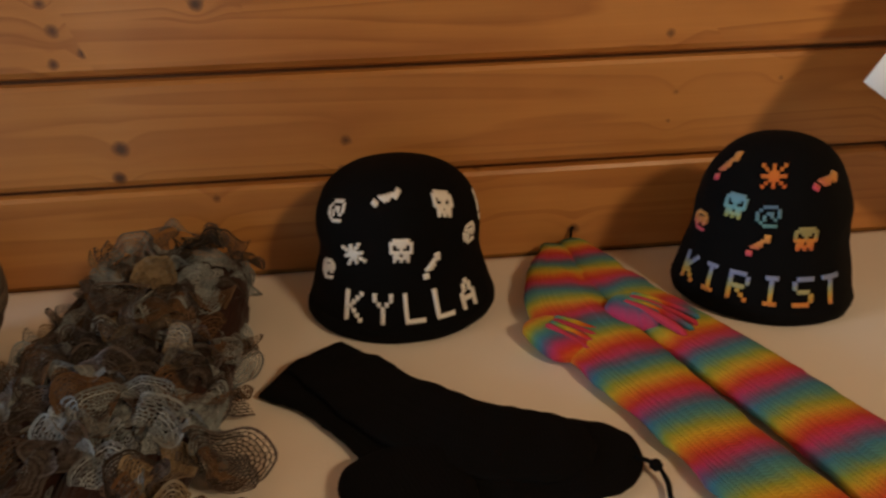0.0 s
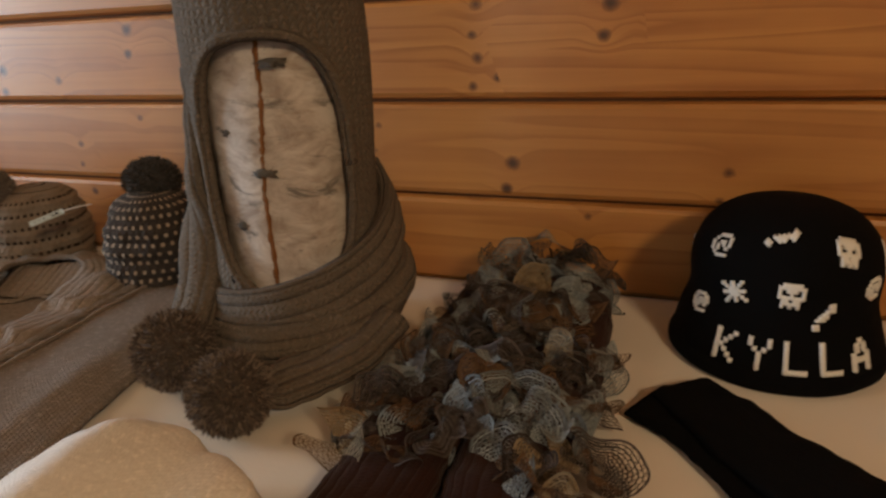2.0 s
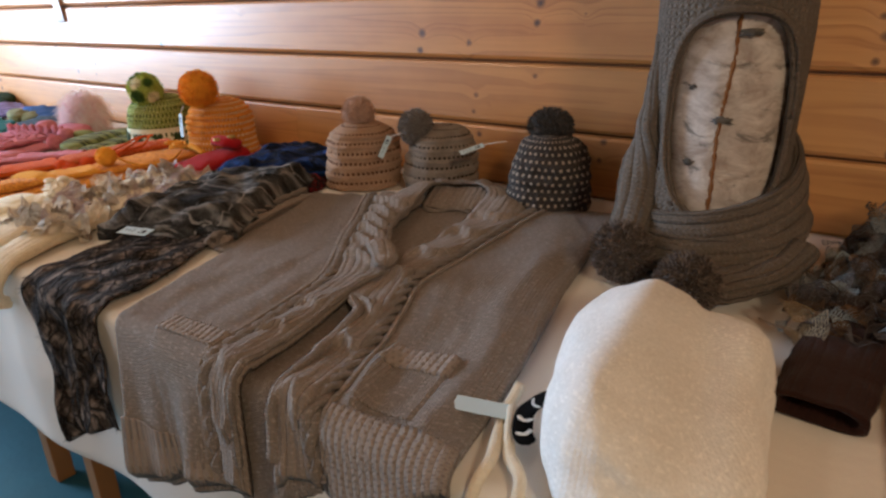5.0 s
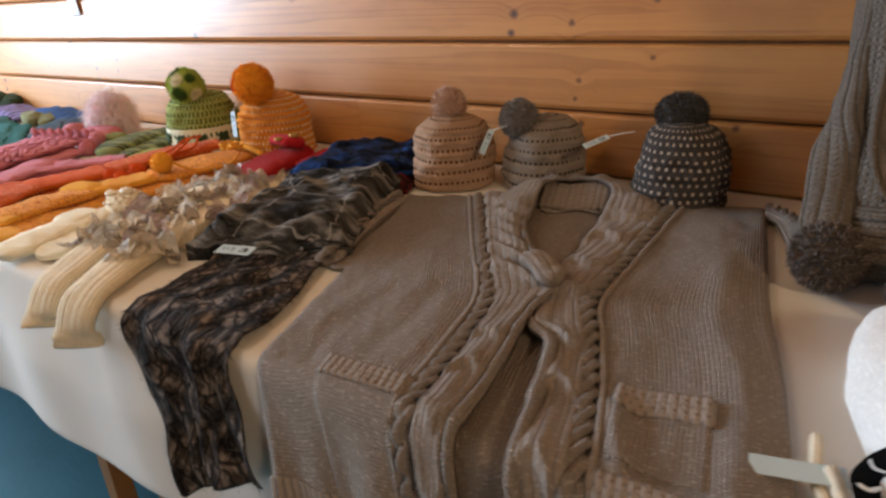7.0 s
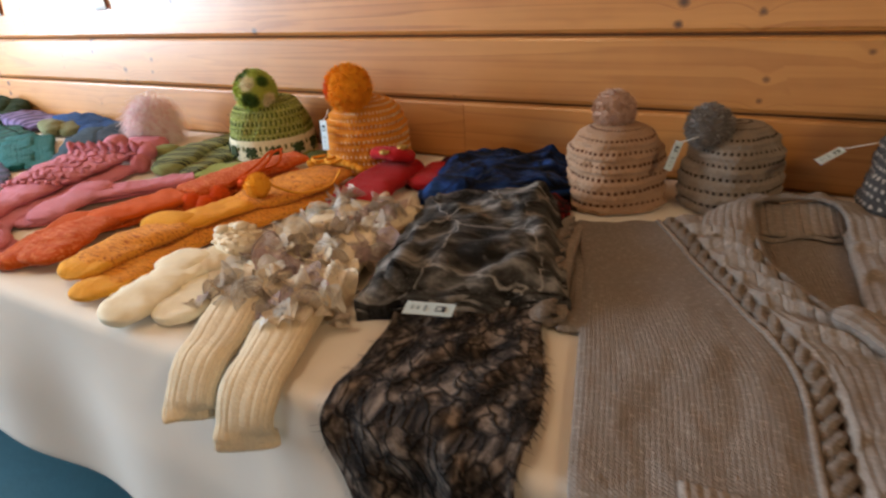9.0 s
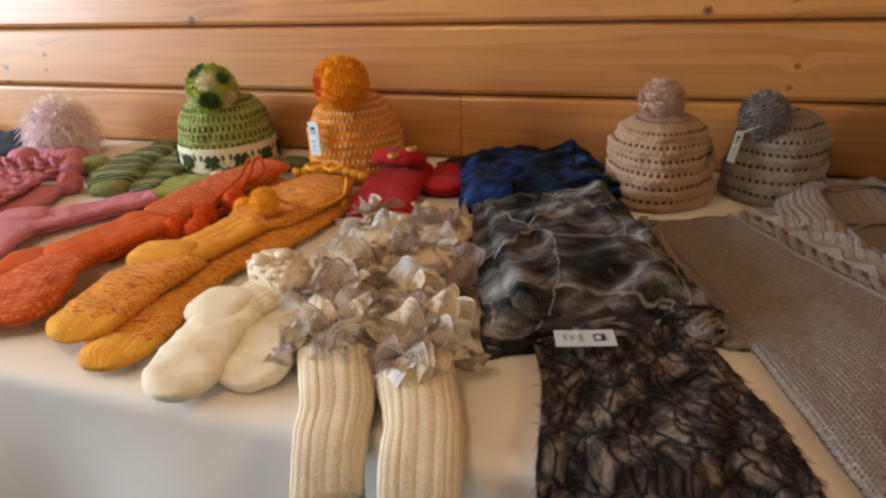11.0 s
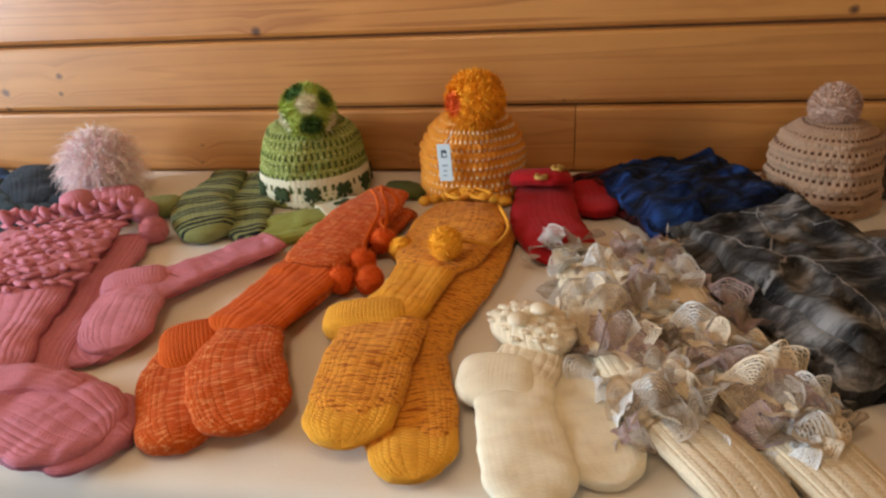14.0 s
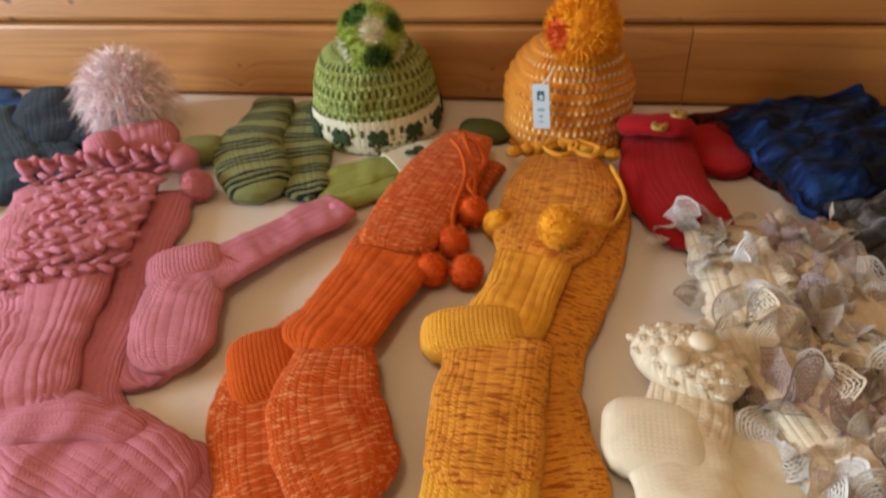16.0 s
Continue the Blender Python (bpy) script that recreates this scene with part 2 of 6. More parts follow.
def bark(name):
    """Birch bark: pale papery skin, thin dark dashes round the trunk, and grey scars."""
    g = Graph(name)
    uv, u, v = g.uv()
    dash = g.noise(g.scaled(uv, (26, 170, 1)), 1.0, 4, 0.7, 0.4)
    c = g.mix(g.ramp(g.noise(g.scaled(uv, (22, 34, 1)), 1.0, 5, 0.7, 0.6), [(0.36, 0.0), (0.62, 1.0)]), (0.36, 0.30, 0.26), (0.62, 0.57, 0.53))
    c = g.mix(g.ramp(dash, [(0.58, 0.0), (0.70, 0.6)]), c, (0.36, 0.28, 0.22))
    scar = g.noise(g.scaled(uv, (14, 30, 1)), 1.0, 5, 0.7, 0.8)
    c = g.mix(g.ramp(scar, [(0.57, 0.0), (0.66, 0.8)]), c, (0.13, 0.12, 0.11))
    return g.finish(c, 0.75, g.math("ADD", dash, scar), 0.003, 0.7, 0.0, 0.25)


def linen(name, colour):
    """Table linen: plain weave with soft creases."""
    g = Graph(name)
    pos = g.place()
    crease = g.noise(g.scaled(pos, (2.2, 2.2, 2.2)), 1.0, 4, 0.6, 0.6)
    weave = g.noise(g.scaled(pos, (500, 500, 500)), 1.0, 2)
    # Crease shading is put into the colour as well: hollows slightly darker than crests.
    c = g.mix(crease, shade(colour, 0.92), shade(colour, 1.04))
    h = g.math("ADD", g.math("MULTIPLY", crease, 3.0), g.math("MULTIPLY", weave, 0.15))
    return g.finish(c, 0.85, h, 0.004, 0.5, 0.1, 0.2)


def gradient_yarn(name, stops):
    g = Graph(name)
    uv, u, v = g.uv()
    return g.finish(g.mix(0.25, g.ramp(v, stops), shade(stops[0][1], 1.0)), 0.9, None, sheen=0.2, spec=0.15)


PINE = pine("varnished_pine", (0.62, 0.285, 0.072), (0.32, 0.108, 0.022), 0.40)
PINE_ROOM = pine("pine_lining", (0.58, 0.33, 0.14), (0.42, 0.20, 0.07), 0.35)
LINEN = linen("white_linen", (0.80, 0.76, 0.70))
CARPET = plain("teal_floor", (0.022, 0.105, 0.150), 0.7, 0.25, 8.0, 0.002)
DARK_GAP = plain("dark_gap", (0.13, 0.058, 0.022), 0.9)
BARK = bark("birch_bark")
BLACK = knit("black_wool", (0.0022, 0.0022, 0.0026), wale=0.0042, row=0.0038, fuzz=0.0, relief=0.3)
WHITE_YARN = plain("white_yarn", (0.72, 0.72, 0.70), 0.9, 0.12, 220.0)
SCARF = knit("taupe_wool_scarf", (0.150, 0.123, 0.100), rib=0.015, wale=0.0075, row=0.008, relief=1.0, depth=0.006, flecks=(0.22, 0.18, 0.15))
SCARF_PLAIN = knit("taupe_wool_hood", (0.152, 0.126, 0.103), wale=0.010, row=0.009, relief=1.0, depth=0.005, flecks=(0.22, 0.18, 0.15))
TAUPE_POM = yarn("taupe_pom_yarn", [(0.055, 0.042, 0.035), (0.11, 0.085, 0.07), (0.19, 0.15, 0.125)])
VEST = knit("greyish_brown_wool", (0.300, 0.250, 0.214), wale=0.0052, row=0.0048, fuzz=0.1, relief=1.0, depth=0.0042, flecks=(0.50, 0.425, 0.365))
VEST_RIB = knit("greyish_brown_rib", (0.300, 0.246, 0.208), wale=0.0052, row=0.0046, rib=0.013, fuzz=0.1, relief=1.0, depth=0.0045, flecks=(0.44, 0.37, 0.315))
CREAM = knit("cream_wool", (0.78, 0.68, 0.50), wale=0.0052, row=0.0046, rib=0.008)
CREAM_PLAIN = knit("cream_wool_plain", (0.80, 0.70, 0.53), wale=0.0045, row=0.004)
WHITE_FELT = knit("white_fulled_wool", (0.90, 0.87, 0.81), wale=0.005, row=0.0046, fuzz=0.6, grit=0.22, relief=0.30, flecks=(0.98, 0.96, 0.92))
YELLOW = knit("yellow_wool", (0.80, 0.36, 0.035), rib=0.0065)
YELLOW_MARL = knit("yellow_rust_marl", (0.80, 0.34, 0.042), (0.42, 0.11, 0.014), marl=0.20)
ORANGE = knit("orange_wool", (0.62, 0.105, 0.010), rib=0.0065)
ORANGE_MARL = knit("orange_marl", (0.56, 0.090, 0.010), (0.75, 0.27, 0.10), marl=0.16)
YELLOW_PLAIN = knit("yellow_wool_plain", (0.84, 0.40, 0.045))
ORANGE_PLAIN = knit("orange_wool_plain", (0.60, 0.10, 0.010))
CREAM_SMOOTH = knit("cream_smooth_wool", (0.88, 0.79, 0.62), wale=0.0050, row=0.0045, relief=0.14, grit=0.05)
PINK = knit("pink_wool", (0.60, 0.215, 0.285), rib=0.006)
PINK_PLAIN = knit("pink_wool_plain", (0.62, 0.23, 0.30))
RED = knit("red_wool", (0.40, 0.012, 0.016))
BROWN = knit("dark_brown_wool", (0.030, 0.012, 0.009), rib=0.010, fuzz=0.1)
PEWTER = plain("brass_button", (0.42, 0.27, 0.07), 0.55, metal=0.5)
PAPER = plain("pale_blue_tag_paper", (0.50, 0.62, 0.68), 0.8, 0.04)
WHITE_PAPER = plain("white_paper", (0.82, 0.83, 0.84), 0.8, 0.03)
INK = plain("tag_ink", (0.03, 0.04, 0.06), 0.7)
PALE_INK = plain("tag_pale_ink", (0.22, 0.30, 0.36), 0.7)


# ---- shapes ----
def part(name, bm, material, parent=None, label="", smooth=True):
    """Links a bmesh as one mesh object, under a thing or a part."""
    me = bpy.data.meshes.new(name)
    bm.to_mesh(me)
    bm.free()
    me.materials.append(material)
    if smooth:
        me.shade_smooth()
    ob = new(name, me)
    if parent is not None:
        ob.parent = parent
    if label:
        ob["label"] = label
    return ob


def thing(name, label, category, group="", kind="", at=(0, 0, 0)):
    ob = new(name)
    ob.empty_display_size = 0.02
    ob.location = at
    return tagged(ob, label, category, group, kind)


def spline(points, n):
    """Catmull-Rom through rows of numbers, n samples."""
    p = np.array(points, float)
    p = np.vstack([2 * p[0] - p[1], p, 2 * p[-1] - p[-2]])
    out = []
    for s in np.linspace(0, len(p) - 3 - 1e-9, n):
        i, f = int(s), s - int(s)
        a, b, c, d = p[i:i + 4]
        out.append(0.5 * (2 * b + (c - a) * f + (2 * a - 5 * b + 4 * c - d) * f * f + (3 * b - 3 * c + d - a) * f ** 3))
    return np.array(out)


def grid_faces(bm, rows, uvs, closed=False):
    """Faces over rows of vertices, with UVs in metres."""
    layer = bm.loops.layers.uv.verify()
    n = len(rows[0])
    for i in range(len(rows) - 1):
        for j in range(n if closed else n - 1):
            k = (j + 1) % n
            try:
                f = bm.faces.new((rows[i][j], rows[i][k], rows[i + 1][k], rows[i + 1][j]))
            except ValueError:
                continue
            for loop, (a, b) in zip(f.loops, ((i, j), (i, j + 1), (i + 1, j + 1), (i + 1, j))):
                loop[layer].uv = uvs(a, b)


def tube(points, n=40, around=20, power=0.75, floor=None, wrinkle=0.002, seed=0, round_start=False, round_end=True, hollow=0.0, grain=28.0):
    """A soft knitted tube swept along points (x, y, z of its middle, half width, half height). floor: it lies on that height."""
    bm = bmesh.new()
    p = spline(points, n)
    tan = np.gradient(p[:, :3], axis=0)
    length = np.concatenate([[0], np.cumsum(np.linalg.norm(np.diff(p[:, :3], axis=0), axis=1))])
    rows, side_old = [], None
    for i in range(n):
        t = Vector(tan[i]).normalized()
        side = t.cross(Vector((0, 0, 1)))
        if side.length < 0.05 and side_old is not None:
            side = side_old.copy()
        side.normalize()
        if side_old is not None:
            side = (side * 0.5 + side_old * 0.5).normalized() if side.dot(side_old) > -0.2 else side_old
        side_old = side
        up = side.cross(t).normalized()
        a, b = p[i, 3], p[i, 4]
        ends = []
        if round_start:
            ends.append(length[i] / max(a * 0.8, 1e-4))
        if round_end:
            ends.append((length[-1] - length[i]) / max(a * 0.8, 1e-4))
        for e in ends:
            if e < 1:
                k = math.sqrt(max(1e-3, 1 - (1 - e) ** 2))
                a, b = a * k, b * (0.45 + 0.55 * k)
        ring = []
        for j in range(around):
            w = 2 * math.pi * j / around
            c, s = math.cos(w), math.sin(w)
            c = math.copysign(abs(c) ** power, c)
            s = math.copysign(abs(s) ** power, s)
            q = Vector(p[i, :3]) + side * (a * c) + up * (b * s)
            d = noise.noise(q * grain + Vector((seed * 3.1, 0, 0))) + 0.5 * noise.noise(q * grain * 2.6 + Vector((0, seed, 0)))
            q += (side * c + up * s) * (wrinkle * d)
            if floor is not None:
                q.z = max(q.z, floor + 0.0006 * (1 + c))
            ring.append(bm.verts.new(q))
        rows.append(ring)
    girth = 2 * (np.mean(p[:, 3]) + np.mean(p[:, 4])) * 1.5
    grid_faces(bm, rows, lambda a, b: (b / around * girth, length[a]), True)
    for ring, rounded, first in ((rows[0], round_start, True), (rows[-1], round_end, False)):
        if hollow and not rounded:
            mid = sum((v.co for v in ring), Vector()) / around
            inward = Vector(tan[1 if first else -2]).normalized() * (hollow if first else -hollow)
            inner = [bm.verts.new(mid + (v.co - mid) * 0.80 + inward * 0.05) for v in ring]
            deep = [bm.verts.new(mid + (v.co - mid) * 0.74 + inward) for v in ring]
            grid_faces(bm, [ring, inner, deep], lambda a, b: (b / around * girth, a * 0.004), True)
            bm.faces.new(deep)
        else:
            bm.faces.new(ring)
    bmesh.ops.recalc_face_normals(bm, faces=bm.faces)
    return bm


def lying(points, z=None, **kw):
    """A tube that lies on the table: points (x, y, half width, height, lift)."""
    z = TABLE_Z + 0.003 if z is None else z
    rows = [(q[0], q[1], z + (q[4] if len(q) > 4 else 0.0) + q[3] * 0.40, q[2], q[3] * 0.40) for q in points]
    return tube(rows, floor=z, **kw)


def lathe(profile, around=48, n=40, centre=(0, 0, 0), turn=0.0, oval=1.0, oval_at=0.0, wrinkle=0.003, seed=0, lean=(0, 0), close=True, stitch=None):
    """A hat-like skin turned round z from (radius, height) rows, with soft dents."""
    bm = bmesh.new()
    p = spline(profile, n)
    length = np.concatenate([[0], np.cumsum(np.linalg.norm(np.diff(p, axis=0), axis=1))])
    big = max(r for r, _ in profile)
    rows = []
    for i in range(n):
        r, z = max(p[i, 0], 0.0005), p[i, 1]
        ring = []
        for j in range(around):
            w = 2 * math.pi * j / around + turn
            q = Vector((r * math.cos(w), r * math.sin(w), z))
            d = noise.noise(q * 16 + Vector((seed * 5.3, 1, 0))) + 0.4 * noise.noise(q * 45 + Vector((0, seed * 2.7, 0)))
            q.xy += Vector((math.cos(w), math.sin(w))) * (wrinkle * d * min(1, r / big * 1.5))
            if stitch:
                across, along, amp = stitch
                u, v = j / around * 2 * math.pi * big / across, length[i] / along
                odd = 0.5 * (math.floor(v) % 2)
                q.xy += Vector((math.cos(w), math.sin(w))) * (amp * (abs(math.sin(math.pi * (u + odd))) ** 0.7 * abs(math.sin(math.pi * v)) ** 0.6 - 0.5))
            if oval != 1.0:
                ax = Vector((math.cos(oval_at), math.sin(oval_at)))
                q.xy += ax * (q.xy.dot(ax) * (oval - 1))
            q.x += lean[0] * z
            q.y += lean[1] * z
            ring.append(bm.verts.new(q + Vector(centre)))
        rows.append(ring)
    grid_faces(bm, rows, lambda a, b: (b / around * 2 * math.pi * big, length[a]), True)
    if close:
        bm.faces.new(rows[-1])
    bmesh.ops.recalc_face_normals(bm, faces=bm.faces)
    return bm


def ball(r, at, squash=(1, 1, 1), sub=3, lumps=0.0, seed=0):
    bm = bmesh.new()
    bmesh.ops.create_icosphere(bm, subdivisions=sub, radius=r)
    for v in bm.verts:
        k = 1 + lumps * noise.noise(v.co * (3.0 / r) + Vector((seed, 0, 0)))
        v.co = Vector((v.co.x * squash[0], v.co.y * squash[1], v.co.z * squash[2])) * k + Vector(at)
    layer = bm.loops.layers.uv.verify()
    for f in bm.faces:
        for loop in f.loops:
            loop[layer].uv = (loop.vert.co.x * 0.9 + loop.vert.co.z * 0.5, loop.vert.co.y)
    return bm


def strands(count, r, at, length, width, seed, squash=(1, 1, 1), droop=0.0, wild=0.35, lower=-1.0):
    """Short yarn ends that stand out from a ball, each its own thin blade."""
    rng = random.Random(seed)
    bm = bmesh.new()
    for i in range(count):
        z = rng.uniform(lower, 1)
        a = rng.uniform(0, 2 * math.pi)
        k = math.sqrt(max(0, 1 - z * z))
        d = Vector((k * math.cos(a), k * math.sin(a), z))
        root = Vector((d.x * squash[0], d.y * squash[1], d.z * squash[2])) * r + Vector(at)
        way = (d + Vector((rng.uniform(-1, 1), rng.uniform(-1, 1), rng.uniform(-1, 1))) * wild).normalized()
        side = way.cross(Vector((rng.uniform(-1, 1), rng.uniform(-1, 1), rng.uniform(-1, 1)))).normalized() * width
        L = length * rng.uniform(0.6, 1.2)
        mid = root + way * L * 0.55
        tip = root + way * L + Vector((0, 0, -droop * L))
        v = [bm.verts.new(q) for q in (root - side, root + side, mid + side, mid - side, tip)]
        bm.faces.new((v[0], v[1], v[2], v[3]))
        bm.faces.new((v[3], v[2], v[4]))
    return bm


def pompom(parent, at, r, material, seed, squash=(1, 1, 1), core=None, count=900, name="pompom"):
    ob = part(name, ball(r * 0.93, at, squash, 4, 0.07, seed), core or material, parent)
    tagged(part("fuzz", strands(int(count * 3.0), r * 0.88, at, r * 0.24, r * 0.024, seed, squash, 0.0, 0.7), material, ob), kind="stuff")
    return ob


def cord(points, r, material, parent, name="cord", n=30, label=""):
    return part(name, tube([(*q, r, r) for q in points], n=n, around=7, power=1.0, wrinkle=r * 0.2, grain=120.0), material, parent, label)


def rope(path, width, height, material, parent, name="cable", turns=9, n=90):
    """A knitted cable: two strands that cross over one another along path (x, y, z)."""
    p = spline(path, n)
    bm = bmesh.new()
    tan = np.gradient(p, axis=0)
    length = np.concatenate([[0], np.cumsum(np.linalg.norm(np.diff(p, axis=0), axis=1))])
    for s in (0, math.pi):
        rows = []
        for i in range(n):
            t = Vector(tan[i]).normalized()
            side = t.cross(Vector((0, 0, 1)))
            side = side.normalized() if side.length > 0.05 else Vector((1, 0, 0))
            up = side.cross(t)
            w = 2 * math.pi * turns * 0.5 * i / n + s
            mid = Vector(p[i]) + side * (width * 0.30 * math.sin(w)) + up * (height * (0.40 + 0.36 * math.cos(w)))
            rows.append([bm.verts.new(mid + side * (width * 0.36 * math.cos(k)) + up * (height * 0.50 * math.sin(k))) for k in np.linspace(0, 2 * math.pi, 9)[:-1]])
        grid_faces(bm, rows, lambda a, b: (b * width * 0.3, length[a]), True)
    bmesh.ops.recalc_face_normals(bm, faces=bm.faces)
    return part(name, bm, material, parent)


def ease(x):
    x = max(0.0, min(1.0, x))
    return x * x * (3 - 2 * x)


def edge_y(x):
    """The tables' front edge: the one at the near end stands a little further back."""
    return EDGE_Y + 0.10 * ease((x + 0.30) / 0.22)


def drape(x, y, h, sway=0.0):
    """A point of cloth that lies h over the table, and hangs where it passes the front edge."""
    edge = edge_y(x)
    if y >= edge:
        return Vector((x, y, TABLE_Z + h))
    r, s = 0.014 + h, edge - y
    a = min(s / r, math.pi / 2)
    down = max(0.0, s - r * math.pi / 2)
    return Vector((x, edge - r * math.sin(a) - sway * min(1.0, down * 6) , TABLE_Z - 0.014 + r * math.cos(a) - down))


def sheet(f, na, nb, thick, uv_size):
    """A cloth with thickness over f(a, b, lower) for a, b from 0 to 1."""
    bm = bmesh.new()
    layers = []
    for low in (0.0, thick):
        layers.append([[bm.verts.new(f(j / na, i / nb, low)) for j in range(na + 1)] for i in range(nb + 1)])
    size = lambda a, b: (b / na * uv_size[0], a / nb * uv_size[1])
    for rows in layers:
        grid_faces(bm, rows, size)
    top, bot = layers
    rim_top = [top[0], [r[-1] for r in top], top[-1], [r[0] for r in top]]
    rim_bot = [bot[0], [r[-1] for r in bot], bot[-1], [r[0] for r in bot]]
    for a, b in zip(rim_top, rim_bot):
        grid_faces(bm, [a, b], lambda i, j: (j * uv_size[0] / na, i * 0.004))
    bmesh.ops.recalc_face_normals(bm, faces=bm.faces)
    return bm


def block(x0, x1, y0, y1, z0, z1, bevel=0.0, turn=0.0):
    """A box with softened edges, turned about its middle."""
    bm = bmesh.new()
    bmesh.ops.create_cube(bm, size=1.0)
    mid = Vector(((x0 + x1) / 2, (y0 + y1) / 2, (z0 + z1) / 2))
    for v in bm.verts:
        v.co = Vector((v.co.x * (x1 - x0), v.co.y * (y1 - y0), v.co.z * (z1 - z0)))
    if bevel:
        bmesh.ops.bevel(bm, geom=list(bm.edges), offset=bevel, segments=2, affect="EDGES", profile=0.7)
    m = Matrix.Translation(mid) @ Matrix.Rotation(radians(turn), 4, "Z")
    bmesh.ops.transform(bm, matrix=m, verts=bm.verts)
    return bm


# ---- room ----
def slab(name, x0, x1, y0, y1, z0, z1, material, label, category):
    return tagged(part(name, block(x0, x1, y0, y1, z0, z1), material, smooth=False), label, category, kind="structure")


def wall_with_hole(name, axis, at, thick, lo, hi, z1, hole, material, label):
    """A wall along the other axis with a window opening (from, to, sill, head)."""
    bm = bmesh.new()
    a, b, s, h = hole
    for u0, u1, w0, w1 in ((lo, a, 0, z1), (b, hi, 0, z1), (a, b, 0, s), (a, b, h, z1)):
        box = ((at, at + thick), (u0, u1)) if axis == "x" else ((u0, u1), (at, at + thick))
        piece = block(*box[0], *box[1], w0, w1)
        me = bpy.data.meshes.new("w")
        piece.to_mesh(me)
        piece.free()
        bm.from_mesh(me)
        bpy.data.meshes.remove(me)
    return tagged(part(name, bm, material, smooth=False), label, "wall", kind="structure")


x0, x1, y0, z1 = ROOM["x0"], ROOM["x1"], ROOM["y0"], ROOM["z1"]
slab("floor", x0 - 0.3, x1 + 0.3, y0 - 0.3, WALL_Y + 0.3, -0.08, 0.0, CARPET, "dull teal floor covering", "floor")
slab("ceiling", x0 - 0.3, x1 + 0.3, y0 - 0.3, WALL_Y + 0.3, z1, z1 + 0.08, PINE_ROOM, "pine-boarded ceiling", "ceiling")
wall_with_hole("wall_west", "x", x0 - 0.12, 0.12, y0, WALL_Y, z1, (-1.35, 0.15, 0.85, 2.05), PINE_ROOM, "pine wall with a window")
wall_with_hole("wall_south", "y", y0 - 0.12, 0.12, x0 - 0.12, x1 + 0.12, z1, (-2.45, -0.95, 0.90, 2.10), PINE_ROOM, "pine wall with a window")
slab("wall_east", x1, x1 + 0.12, y0, WALL_Y, 0, z1, PINE_ROOM, "plain pine wall", "wall")


def window_unit(name, axis, at, lo, hi, sill, head):
    ob = thing(name, "white-painted wooden window with two panes", "window", kind="structure")
    paint = WHITE_PAPER
    mid = (lo + hi) / 2
    for u0, u1, w0, w1 in ((lo, lo + 0.06, sill, head), (hi - 0.06, hi, sill, head), (lo + 0.06, hi - 0.06, sill, sill + 0.06),
                           (lo + 0.06, hi - 0.06, head - 0.06, head), (mid - 0.025, mid + 0.025, sill + 0.06, head - 0.06)):
        a = (at, at + 0.05)
        bm = block(*a, u0, u1, w0, w1, 0.006) if axis == "x" else block(u0, u1, *a, w0, w1, 0.006)
        part("window_frame", bm, paint, ob, smooth=False)
    return ob


window_unit("window_1", "x", x0 - 0.11, -1.35, 0.15, 0.85, 2.05)
window_unit("window_2", "y", y0 - 0.11, -2.45, -0.95, 0.90, 2.10)

# ---- board wall behind the table ----
ROWH, GAP_A = 0.145, 0.890
wall = tagged(part("wall_north", block(x0 - 0.12, x1 + 0.12, WALL_Y + 0.0165, WALL_Y + 0.16, 0.0, z1), DARK_GAP, smooth=False),
              "varnished pine log-panel wall with horizontal boards", "wall", kind="structure")


def plank_mesh(length):
    """One board: rounded upper edge, a groove below, cut square at its ends."""
    bm = bmesh.new()
    prof = [(0.016, 0.0), (0.010, 0.0010), (0.004, 0.004), (0.0, 0.011), (0.0, ROWH - 0.012), (0.0030, ROWH - 0.0065), (0.010, ROWH - 0.0045), (0.016, ROWH - 0.004)]
    ends = []
    for x in (0.0008, length - 0.0008):
        ends.append([bm.verts.new((x, y, z)) for y, z in prof])
    for i in range(len(prof) - 1):
        bm.faces.new((ends[0][i], ends[0][i + 1], ends[1][i + 1], ends[1][i]))
    for e in ends:
        bm.faces.new(e)
    bmesh.ops.recalc_face_normals(bm, faces=bm.faces)
    me = bpy.data.meshes.new("plank")
    bm.to_mesh(me)
    bm.free()
    me.materials.append(PINE)
    return me


# joints along each row, from the row under the first groove upwards and downwards
JOINTS = {0: [-1.769, 1.35], 1: [-4.3, 0.95], 2: [-3.575, 1.1], 3: [-2.6, 1.6], 4: [-4.1, -0.4], -1: [-3.1, 0.4], -2: [-2.2, 1.5]}
planks = {}
row = -6
while GAP_A + (row - 1) * ROWH < z1 - 0.01:
    low = GAP_A + (row - 1) * ROWH
    if low > -0.13:
        marks = [x0] + JOINTS.get(row, [-3.3 + 0.37 * (row % 5), 0.6 - 0.3 * (row % 3)]) + [x1]
        for a, b in zip(marks, marks[1:]):
            key = round(b - a, 3)
            if key not in planks:
                planks[key] = plank_mesh(b - a)
            ob = new("plank", planks[key])
            ob.location = (a, WALL_Y, low)
            ob.parent = wall
    row += 1

# ---- table and cloth ----
TX0, TX1 = -4.35, 1.35
TOP_WOOD = plain("table_wood", (0.30, 0.15, 0.055), 0.5, 0.2, 12.0)


